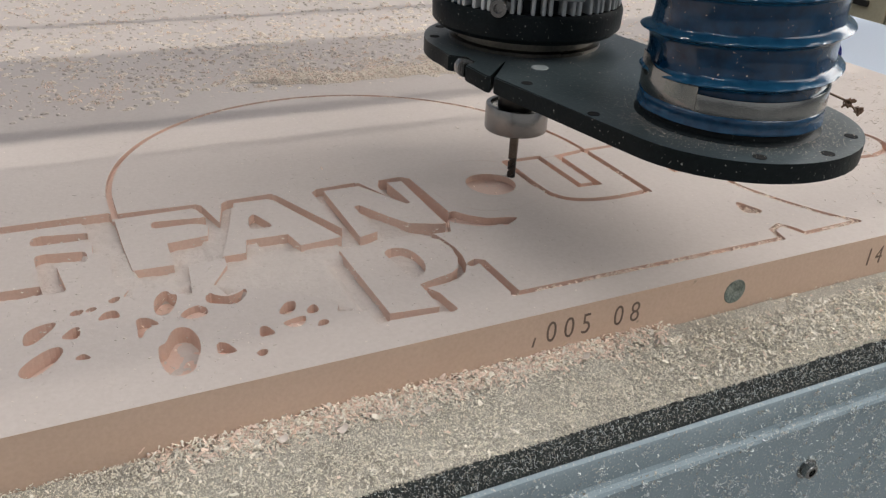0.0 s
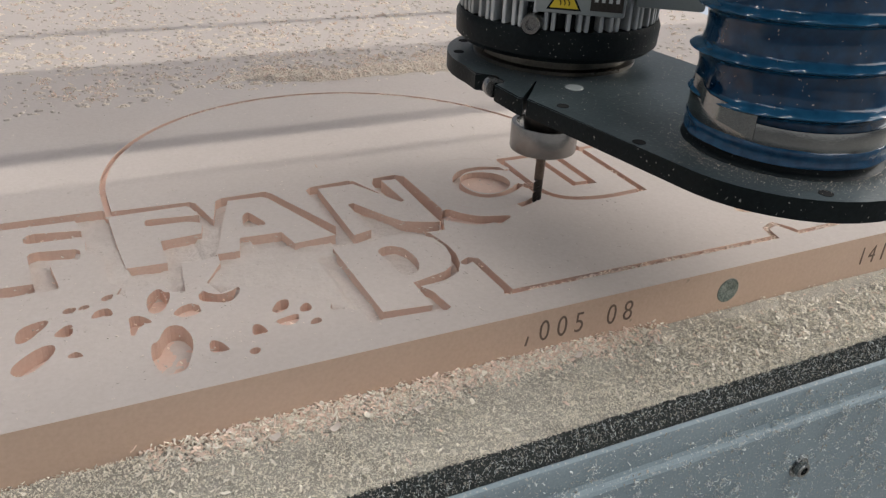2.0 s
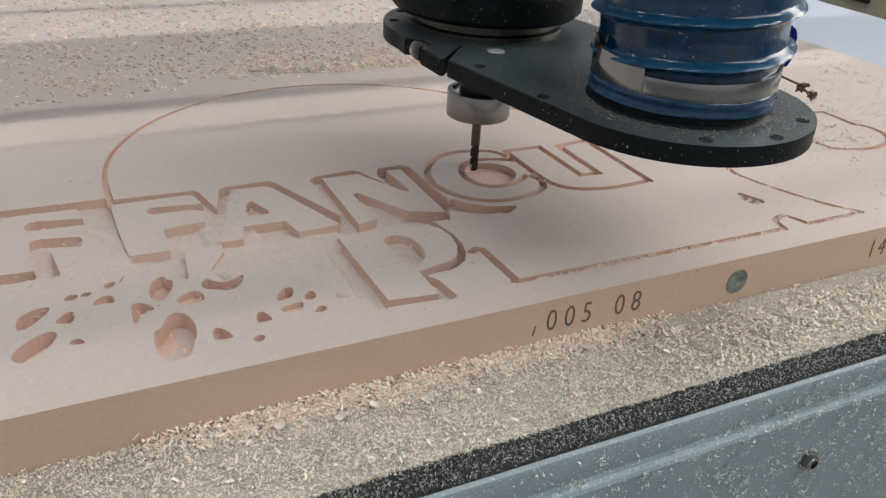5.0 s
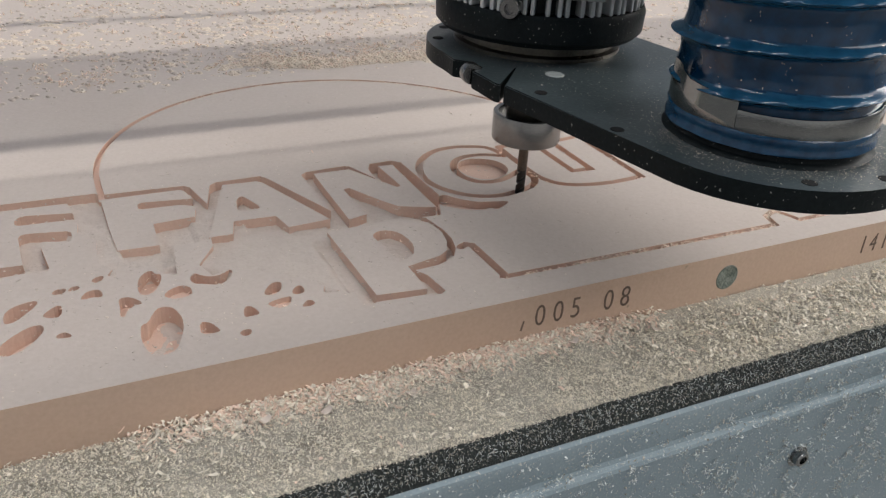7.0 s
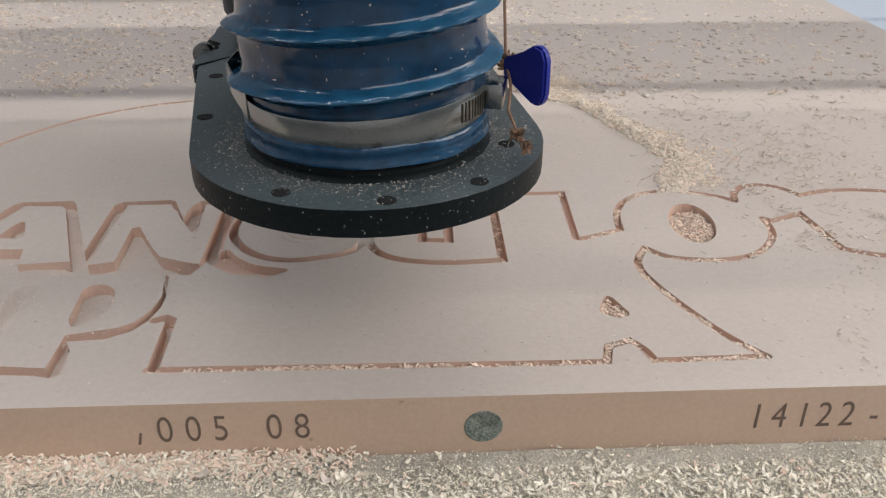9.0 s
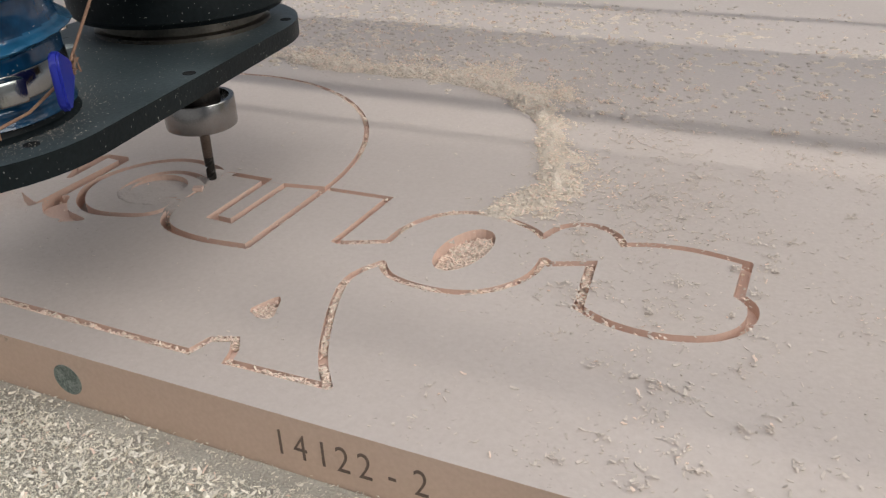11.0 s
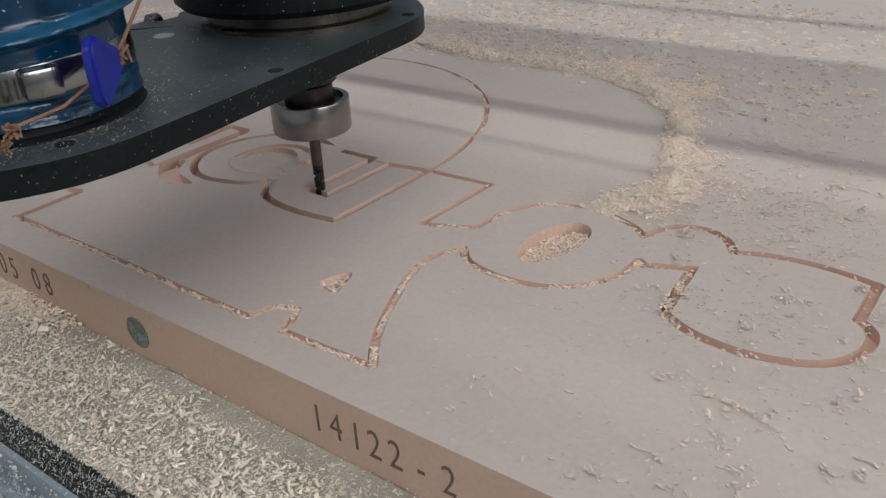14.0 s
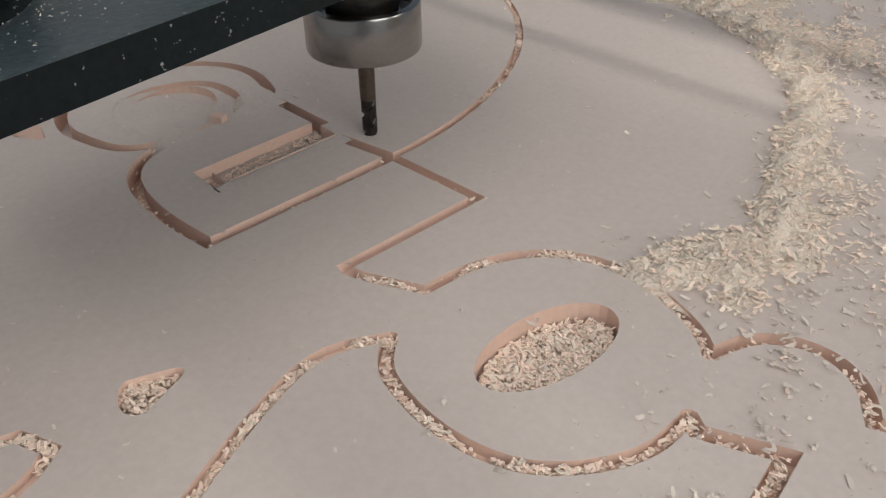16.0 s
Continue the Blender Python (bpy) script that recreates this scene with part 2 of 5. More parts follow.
# furniture of the hall beyond the bed
cabinet = tagged(new("wooden_cabinet", None), "beige wooden cabinet standing beyond the machine bed", "cabinet")
bm = bmesh.new()
box(bm, 1.715, 2.15, 0.60, 1.42, -0.85, 0.55, 0.004)
part("body", bm, M_BEIGE, cabinet)
for k in range(4):
    bm = bmesh.new()
    box(bm, 1.70, 1.714, 0.605 + 0.204 * k, 0.803 + 0.204 * k, -0.80, 0.50, 0.004)
    door = part("door_panel", bm, M_BEIGE, cabinet)
bm = bmesh.new()
box(bm, 1.688, 1.6985, 1.27, 1.35, -0.176, -0.160, 0.002)
part("handle", bm, M_BIT, cabinet, "dark recessed pull")
locker = tagged(new("steel_locker", None), "white painted steel locker beside the wooden cabinet", "locker")
bm = bmesh.new()
box(bm, 1.715, 2.2, 1.43, 2.33, -0.85, 0.75, 0.004)
part("body", bm, M_LOCKER, locker)
for k in range(10):
    bm = bmesh.new()
    box(bm, 1.702, 1.714, 1.434 + 0.09 * k, 1.510 + 0.09 * k, -0.80, 0.70, 0.003)
    part("door", bm, M_LOCKER, locker)
    bm = bmesh.new()
    box(bm, 1.708, 1.7145, 1.512 + 0.09 * k, 1.522 + 0.09 * k, -0.80, 0.70)
    part("seam", bm, M_BIT, locker)


def board_layout():
    """Grooves as (path in mm, width in mm, depth in mm); recesses and pockets as (outline in mm, depth in mm);
    islands: faces left standing in the recesses."""
    turns = [math.pi * (1 - i / 48) for i in range(49)]
    arc = [(-147 + 167 * math.cos(a), (210 + 161 * math.sin(a)) if a > math.pi / 2 else (190 + 181 * math.sin(a))) for a in turns]
    arc = [(-314, 190)] + arc
    strokes = [
        (arc, 3.6, 3.2),
        # the short leg beside the P
        ([(-142, 62), (-138, 64), (-135, 62), (-134, 25)], 5, 8),
    ]
    # foot line and the leg of the last A
    strokes += [
        ([(-136, 25), (34, 23), (53, 23), (56, 34), (66, 38), (71, 31), (73, 23), (121, 24)], 4, 2.8),
        ([(121, 24), (108, 40), (91, 78), (84, 104), (94, 121)], 4.2, 3.0),
    ]
    # lower side of the O and of the loop beside it
    strokes += [
        ([(94, 121), (99, 114), (107, 109), (125, 106), (141, 108), (153, 114), (163, 126), (168, 138), (168, 152)], 4.4, 4.0),
        ([(168, 152), (172, 149), (191, 157), (196, 116), (210, 108), (231, 105), (253, 110), (265, 121), (269, 133), (268, 145), (261, 151),
          (261, 183)], 5, 5.5),
    ]
    # upper side of the loop and of the O
    strokes += [
        ([(261, 183), (248, 186), (233, 188), (213, 186), (201, 181), (195, 191), (187, 196), (180, 197), (172, 195), (164, 188), (160, 175)], 4.6, 5.5),
        ([(160, 175), (155, 180), (148, 184), (134, 189), (116, 190), (103, 184), (93, 174), (87, 158), (86, 142), (64, 132), (60, 133), (62, 190),
          (19, 189)], 4.2, 4.2),
    ]
    # outer side of the U
    strokes += [
        ([(-49, 188), (-50, 139), (-47, 125), (-38, 115), (-21, 110), (-2, 109), (19, 111), (20, 189)], 5, 8),
    ]
    ell = [(127 + 12.5 * math.cos(a) + 2.2 * math.sin(a), 148.5 + 24 * math.sin(a)) for a in np.linspace(0, 2 * math.pi, 33)[:-1]]
    pockets = [
        (ell, 9), ([(57, 60), (59, 66), (63, 75), (66, 74), (72, 58), (66, 55)], 6),
        ([(-79 + 16.8 * (1 + 0.10 * math.cos(a - 0.3)) * math.cos(a), 156.5 + 17.6 * math.sin(a)) for a in np.linspace(0, 2 * math.pi, 29)[:-1]], 4.2),
    ]
    recesses, islands = [], []
    # channel beside the first F and its upper groove
    recesses.append(([(-416, 197), (-374, 196), (-317, 195), (-315, 191), (-315, 183), (-315, 148), (-314, 119), (-315, 108), (-318, 93), (-322, 94), (-319, 100), (-324, 108), (-324, 119), (-323, 134), (-331, 147), (-330, 159), (-331, 171), (-333, 186), (-374, 187), (-415, 189)], 9))
    # groove under the first F
    recesses.append(([(-412, 123), (-376, 120), (-359, 119), (-358, 110), (-376, 109), (-412, 112)], 9))
    # groove over the second F and round the A
    recesses.append(([(-315, 192), (-267, 190), (-264, 187), (-259, 160), (-252, 186), (-248, 189), (-220, 190), (-217, 186), (-194, 128), (-188, 110), (-206, 100), (-198, 118), (-221, 180), (-224, 183), (-245, 184), (-267, 116), (-280, 114), (-293, 117), (-292, 144), (-269, 146), (-266, 159), (-265, 168), (-268, 182), (-270, 185), (-315, 185)], 9))
    # strip before the foot of the second F
    recesses.append(([(-315, 120), (-293, 118), (-286, 116), (-290, 85), (-296, 87), (-299, 94), (-316, 100)], 9))
    # hollow below the A
    recesses.append(([(-266, 119), (-254, 120), (-250, 134), (-226, 134), (-222, 117), (-197, 119), (-204, 103), (-205, 48), (-213, 36), (-216, 37), (-232, 58), (-246, 70), (-264, 81), (-274, 77), (-278, 90), (-267, 108)], 9))
    # grooves of the N
    recesses.append(([(-195, 183), (-191, 187), (-164, 189), (-161, 187), (-152, 164), (-151, 179), (-147, 187), (-131, 188), (-126, 183), (-124, 128), (-135, 102), (-148, 103), (-154, 109), (-170, 110), (-188, 109), (-200, 104), (-200, 117), (-194, 125)], 9))
    # grooves of the P
    recesses.append(([(-204, 104), (-188, 110), (-166, 111), (-154, 109), (-145, 101), (-142, 84), (-142, 73), (-145, 62), (-150, 54), (-160, 48), (-176, 47), (-172, 40), (-170, 23), (-173, 21), (-181, 23), (-206, 25), (-212, 23), (-214, 27), (-213, 45), (-210, 68), (-207, 90)], 9))
    # face of the second F, its upper arm
    islands.append([(-315, 185), (-270, 185), (-268, 182), (-265, 168), (-296, 173), (-297, 170), (-296, 166), (-273, 164), (-266, 158), (-269, 147), (-295, 152), (-292, 144), (-293, 118), (-314, 119), (-315, 148)])
    # face of the A
    islands.append([(-245, 184), (-224, 183), (-221, 180), (-198, 118), (-223, 116), (-226, 132), (-250, 133), (-254, 118), (-267, 118), (-261, 132)])
    # face of the N
    islands.append([(-187, 183), (-163, 183), (-144, 147), (-141, 148), (-143, 182), (-133, 181), (-133, 113), (-140, 115), (-154, 121), (-161, 132), (-173, 155), (-177, 154), (-176, 117), (-188, 114)])
    # face of the P
    islands.append([(-205, 103), (-190, 104), (-172, 105), (-161, 105), (-153, 102), (-146, 95), (-144, 83), (-146, 71), (-151, 61), (-157, 57), (-178, 52), (-178, 28), (-204, 31)])
    # counters of the first F
    pockets += [([(-361, 173), (-357, 177), (-346, 175), (-330, 172), (-330, 159), (-336, 164), (-358, 165), (-361, 166)], 7),
                ([(-360, 152), (-356, 154), (-334, 150), (-334, 137), (-349, 142), (-350, 139), (-347, 110), (-351, 108), (-358, 110), (-359, 120)], 8)]
    # slot in the second F
    pockets += [([(-296, 173), (-294, 174), (-264, 170), (-264, 158), (-273, 164), (-296, 165), (-297, 168)], 7)]
    # counter of the A and of the P
    pockets += [([(-242, 160), (-239, 164), (-237, 164), (-231, 147), (-233, 144), (-245, 145)], 9),
                ([(-183, 91), (-178, 95), (-172, 94), (-167, 89), (-165, 77), (-167, 68), (-170, 63), (-177, 57), (-181, 64), (-182, 80)], 7)]
    # cut beside the N
    pockets += [([(-126, 125), (-121, 128), (-115, 119), (-106, 111), (-87, 106), (-89, 103), (-100, 97), (-101, 101), (-108, 100), (-117, 103), (-130, 114)], 5)]
    # crescent and pits below the hollow
    pockets += [([(-285, 79), (-282, 83), (-279, 79), (-275, 76), (-269, 77), (-264, 81), (-264, 76), (-268, 70), (-273, 67), (-279, 70), (-285, 73)], 7),
                ([(-300, 66), (-296, 71), (-290, 73), (-288, 71), (-286, 69), (-287, 62), (-294, 61), (-297, 62)], 4)]
    # long pits
    pockets += [([(-369, 71), (-368, 76), (-364, 80), (-357, 82), (-354, 81), (-355, 77), (-359, 72), (-364, 66), (-368, 65), (-369, 67)], 8),
                ([(-372, 44), (-371, 48), (-367, 53), (-360, 59), (-355, 60), (-353, 58), (-353, 54), (-357, 47), (-364, 40), (-369, 39), (-371, 41)], 8)]
    # large round pits
    pockets += [([(-314, 41), (-313, 44), (-310, 45), (-307, 52), (-304, 56), (-300, 56), (-297, 53), (-295, 44), (-296, 35), (-299, 26), (-302, 19), (-307, 17), (-312, 18), (-314, 23), (-315, 33)], 9),
                ([(-310, 79), (-308, 87), (-304, 92), (-301, 92), (-300, 88), (-297, 87), (-299, 79), (-303, 71), (-307, 69), (-310, 71)], 7)]
    # small pits
    pockets += [([(-348, 86), (-346, 89), (-342, 89), (-341, 87), (-343, 84), (-347, 84)], 5),
                ([(-341, 86), (-339, 89), (-336, 89), (-335, 87), (-337, 85), (-340, 85)], 5),
                ([(-336, 77), (-333, 82), (-328, 83), (-326, 80), (-326, 75), (-329, 75), (-330, 76), (-335, 75)], 5),
                ([(-330, 92), (-327, 95), (-323, 95), (-325, 90), (-328, 89)], 5)]
    # more small pits
    pockets += [([(-353, 67), (-351, 70), (-347, 74), (-344, 73), (-345, 65), (-347, 63), (-352, 65)], 6),
                ([(-349, 46), (-348, 49), (-345, 50), (-343, 48), (-342, 45), (-345, 45)], 5),
                ([(-320, 69), (-318, 71), (-314, 70), (-310, 64), (-310, 62), (-313, 62), (-317, 59), (-319, 53), (-321, 54), (-320, 62)], 6),
                ([(-289, 36), (-287, 37), (-284, 35), (-282, 30), (-281, 27), (-284, 26), (-290, 27)], 6)]
    # pits towards the P
    pockets += [([(-267, 42), (-265, 43), (-263, 42), (-261, 36), (-262, 34), (-265, 34), (-269, 34)], 6),
                ([(-274, 22), (-272, 24), (-269, 24), (-268, 22), (-270, 19), (-273, 19)], 5),
                ([(-255, 51), (-253, 55), (-249, 60), (-245, 60), (-244, 58), (-246, 52), (-250, 49), (-253, 49)], 6),
                ([(-241, 50), (-238, 53), (-236, 53), (-235, 50), (-236, 46), (-239, 45), (-242, 46)], 5)]
    # last pits
    pockets += [([(-228, 42), (-223, 52), (-221, 54), (-219, 52), (-220, 46), (-220, 40), (-223, 41)], 6),
                ([(-241, 34), (-238, 38), (-235, 38), (-234, 35), (-236, 33), (-240, 33)], 5),
                ([(-256, 42), (-251, 44), (-245, 45), (-243, 44), (-246, 37), (-251, 36), (-254, 38)], 3)]
    return strokes, recesses, islands, pockets


def resample(path, step):
    out = [Vector(path[0])]
    for a, b in zip(path, path[1:]):
        a, b = Vector(a), Vector(b)
        n = max(1, round((b - a).length / step))
        out += [a.lerp(b, (i + 1) / n) for i in range(n)]
    return out


def smooth_path(path, rounds=2):
    pts = [Vector(p) for p in path]
    for _ in range(rounds):
        nxt = [pts[0]]
        for a, b in zip(pts, pts[1:]):
            nxt += [a.lerp(b, 0.25), a.lerp(b, 0.75)]
        pts = nxt + [pts[-1]]
    return pts


def eased(path):
    """Rounds the bends of a path but keeps its sharp corners."""
    pts = [Vector(p) for p in path]
    if len(pts) > 40:
        return pts
    for _ in range(2):
        nxt = [pts[0]]
        for a, p, b in zip(pts, pts[1:], pts[2:]):
            u, v = p - a, b - p
            if u.angle(v, 0) > radians(48) or u.angle(v, 0) < radians(3):
                nxt.append(p)
            else:
                nxt += [p - u * 0.25, p + v * 0.25]
        pts = nxt + [pts[-1]]
    return pts


def rounded(rim):
    """Rounds the corners of a closed outline a little."""
    pts = [Vector(p) for p in rim]
    if len(pts) > 16:
        return pts
    out = []
    for a, p, b in zip(pts[-1:] + pts[:-1], pts, pts[1:] + pts[:1]):
        ka, kb = min(0.25, 2.0 / max((a - p).length, 0.1)), min(0.25, 2.0 / max((b - p).length, 0.1))
        out += [p.lerp(a, ka), p.lerp(b, kb)]
    return out


def strip(path, width):
    """Left and right sides of a band along a path, mitred."""
    pts = [Vector(p) for p in path]
    left, right = [], []
    for i, p in enumerate(pts):
        a = (p - pts[i - 1]).normalized() if i else (pts[1] - p).normalized()
        b = (pts[i + 1] - p).normalized() if i + 1 < len(pts) else a
        n1, n2 = Vector((-a.y, a.x)), Vector((-b.y, b.x))
        m = n1 + n2
        m = n1 if m.length < 1e-6 else m.normalized()
        k = width / 2 / max(m.dot(n1), 0.45)
        left.append(p + m * k)
        right.append(p - m * k)
    return left, right


def band_quads(path, width):
    left, right = strip(path, width)
    return [(left[i], right[i], right[i + 1], left[i + 1]) for i in range(len(left) - 1)]


CUTTER = 5.0
C_IN = resample(smooth_path(C_INNER), 5.0)
C_OUT = resample(smooth_path(C_OUTER), 5.0)
U_IN = resample(U_INNER, 5.0)
SEGMENTS = [(C_IN, band_quads(C_IN, CUTTER)), (C_OUT[1:-1], band_quads(C_OUT[1:-1], CUTTER)), (U_IN, band_quads(U_IN, CUTTER))]


def carved_board():
    from mathutils.geometry import delaunay_2d_cdt
    strokes, recesses, islands, pockets = board_layout()
    verts, faces, depth = [], [], []

    def add(poly, d):
        area = sum(p[0] * q[1] - q[0] * p[1] for p, q in zip(poly, list(poly[1:]) + [poly[0]]))
        poly = list(poly) if area > 0 else list(poly)[::-1]
        faces.append(list(range(len(verts), len(verts) + len(poly))))
        verts.extend(Vector((p[0], p[1])) for p in poly)
        depth.append(d)

    add([(X0 * 1000, FRONT * 1000), (X1 * 1000, FRONT * 1000), (X1 * 1000, Y1 * 1000), (X0 * 1000, Y1 * 1000)], 0)
    for rim, d in recesses:
        add(rim, d)
    keep = range(len(faces), len(faces) + len(islands))
    for rim in islands:
        add(rim, 0)
    for path, width, d in strokes:
        path = eased(path)
        for q in band_quads(path, width):
            add(q, d)
        for p in path:
            add([(p[0] + width / 2 * math.cos(k * math.pi / 5), p[1] + width / 2 * math.sin(k * math.pi / 5)) for k in range(10)], d)
    for rim, d in pockets:
        add(rounded(rim), d)
    for path, quads in SEGMENTS:
        for q in quads:
            add(q, 16)
    add([(-18.6, 136.4), (-9.4, 136.4), (-9.4, 186.1), (-18.6, 186.1)], 16)
    vs, es, fs, _, _, of = delaunay_2d_cdt(verts, [], faces, 0, 1e-4, True)
    level = []
    for src in of:
        over = [depth[i] for i in src if i >= keep.stop]
        level.append(max(over) if over else 0 if any(i in keep for i in src) else max((depth[i] for i in src), default=0))
    bm = bmesh.new()
    made = {}

    def at(i, d):
        if (i, d) not in made:
            made[i, d] = bm.verts.new((vs[i].x / 1000, vs[i].y / 1000, BOARD_TOP - d / 1000))
        return made[i, d]

    sides = {}
    for f, d in zip(fs, level):
        face = bm.faces.new([at(i, d) for i in f])
        mid = sum((vs[i] for i in f), Vector((0, 0))) / len(f)
        face.material_index = 0 if d == 0 else 2 if mid.x < -130 and 98 < mid.y < 195 else 1
        for a, b in zip(f, f[1:] + f[:1]):
            sides.setdefault((min(a, b), max(a, b)), []).append(d)
    for (a, b), ds in sides.items():
        if len(ds) == 2 and ds[0] != ds[1]:
            try:
                bm.faces.new((at(a, ds[0]), at(b, ds[0]), at(b, ds[1]), at(a, ds[1]))).material_index = 1
            except ValueError:
                pass
    # outer sides and underside
    lo = [bm.verts.new((x, y, 0)) for x, y in ((X0, FRONT), (X1, FRONT), (X1, Y1), (X0, Y1))]
    hi = [bm.verts.new((x, y, BOARD_TOP)) for x, y in ((X0, FRONT), (X1, FRONT), (X1, Y1), (X0, Y1))]
    for i in range(4):
        bm.faces.new((lo[i], lo[(i + 1) % 4], hi[(i + 1) % 4], hi[i])).material_index = 3
    bm.faces.new(lo[::-1]).material_index = 1
    me = bpy.data.meshes.new("carved_panel")
    bm.to_mesh(me)
    bm.free()
    me.materials.append(M_TOP)
    me.materials.append(M_CUT)
    me.materials.append(M_DUSTY)
    me.materials.append(M_SIDE)
    return me


board = new("tooling_board", None)
tagged(board, "peach tooling board with half-milled lettering on machine bed", "board")
panel = new("panel", carved_board())
panel.parent = board


def lettering(text, size, x, z, spacing):
    cu = bpy.data.curves.new("marking", "FONT")
    cu.body, cu.size, cu.space_character, cu.extrude, cu.offset = text, size, spacing, 0.00015, -0.00014
    tmp = new("tmp", cu)
    bpy.context.view_layer.update()
    me = bpy.data.meshes.new_from_object(tmp.evaluated_get(bpy.context.evaluated_depsgraph_get()))
    bpy.data.objects.remove(tmp)
    me.transform(Matrix.Diagonal((0.76, 1.0, 1.0, 1.0)))
    xs = [v.co.x for v in me.vertices]
    me.transform(Matrix.Translation((-(min(xs) + max(xs)) / 2, 0, 0)))
    me.materials.clear()
    me.materials.append(M_INK)
    ob = new("number_marking", me)
    ob.matrix_world = pose(x, FRONT - 0.0001, z, 90, 0, 0)
    ob.parent = board
    ob["label"] = "stamped brown number"
    return ob


for glyph, x in zip("00508", (-0.1254, -0.1144, -0.1038, -0.0828, -0.0719)):
    lettering(glyph, 0.0180, x, 0.0115, 1.0)
bm = bmesh.new()
prism(bm, [(-0.1368, 0.0105), (-0.1356, 0.0105), (-0.1346, 0.0160), (-0.1354, 0.0162)], -0.0001, 0.0002)
part("worn_mark", bm, M_INK, board, "rubbed-off foot of a numeral", at=pose(0, FRONT, 0, 90, 0, 0))
for glyph, x in zip("14122-2", (0.1103, 0.1193, 0.1295, 0.1381, 0.1476, 0.1590, 0.1708)):
    lettering(glyph, 0.0180, x + 0.0008, 0.0100, 1.0)
bm = bmesh.new()
lathe(bm, [(0, -0.003), (0.0078, -0.003), (0.0078, 0.0002), (0.0072, 0.0004), (0.0066, 0.0001), (0.0040, 0.0003), (0.0036, 0.0001), (0, 0.0002)], 32)
part("filler_plug", bm, M_PLUG, board, "green-grey filler plug", smooth=40, at=pose(0, FRONT, 0.0148, 90, 0, 0))

waste = []
for path, quads in SEGMENTS:
    row = []
    for q in quads:
        c = sum(q, Vector((0, 0))) / 4
        bm = bmesh.new()
        prism(bm, [((p.x - c.x) / 1000, (p.y - c.y) / 1000) for p in q[::-1]], -0.013, 0)
        ob = part("kerf_strip", bm, [M_CUT], board)
        row.append((ob, c))
    waste.append(row)
# the strip of the C still carries the dusty face until it is cut
for row in waste[:2]:
    for ob, c in row:
        ob.data.materials[0] = M_CUT
        ob.data.materials.append(M_TOP)
        ob.data.polygons[1].material_index = 1

# front rail, dark gasket strip and bolts
bm = bmesh.new()
prof = [(-0.0555, -0.16), (-0.0555, -0.0085), (-0.0610, -0.0090), (-0.0628, -0.0100), (-0.0636, -0.0125), (-0.0628, -0.0265), (-0.0640, -0.0285), (-0.0662, -0.0298),
        (-0.0672, -0.0315), (-0.0668, -0.16)]
for (ya, za), (yb, zb) in zip(prof, prof[1:]):
    v = [bm.verts.new(p) for p in ((-1.2, ya, za), (0.785, ya, za), (0.785, yb, zb), (-1.2, yb, zb))]
    bm.faces.new(v)
bmesh.ops.remove_doubles(bm, verts=bm.verts, dist=1e-6)
structure("machine_rail", bm, [M_PAINT], "blue-grey painted rail along the bed, strewn with dust", "machine rail", smooth=25)
bm = bmesh.new()
for (ya, za), (yb, zb) in zip([(-0.0535, -0.0085), (-0.0535, 0.0016), (-0.0552, 0.0016), (-0.0608, -0.0075), (-0.0608, -0.0088)],
                              [(-0.0535, 0.0016), (-0.0552, 0.0016), (-0.0608, -0.0075), (-0.0608, -0.0088), (-0.0535, -0.0085)]):
    bm.faces.new([bm.verts.new(p) for p in ((-1.2, ya, za), (0.785, ya, za), (0.785, yb, zb), (-1.2, yb, zb))])
bmesh.ops.remove_doubles(bm, verts=bm.verts, dist=1e-6)
structure("gasket", bm, [M_STRIP], "dark fibre gasket strip full of dust", "gasket")
bm = bmesh.new()
box(bm, -1.2, 0.785, -0.0535, 0.0023, 0.0001, 0.0016)
structure("dust_layer", bm, [M_DUST], "layer of pale milling dust on the bed", "dust")


def cap_bolt(x, y, z, tilt):
    base = new("rail_bolt", None)
    base.matrix_world = pose(x, y, z, tilt, 0, 0)
    tagged(base, "dull steel hex socket bolt in the rail", "bolt", group="rail bolts")
    bm = bmesh.new()
    lathe(bm, [(0, 0), (0.0070, 0), (0.0070, 0.0008), (0.0048, 0.0011), (0.0046, 0.0042), (0.0040, 0.0048), (0.0026, 0.0048), (0.0024, 0.0024), (0, 0.0022)], 24)
    ob = part("bolt_head", bm, M_BAND, base, smooth=35)
    return base


bolt = cap_bolt(0.0100, -0.0668, -0.064, 90)
for x in (-0.33, 0.367, 0.716):
    copy_thing(bolt, pose(x, -0.0668, -0.064, 90, 0, 0))


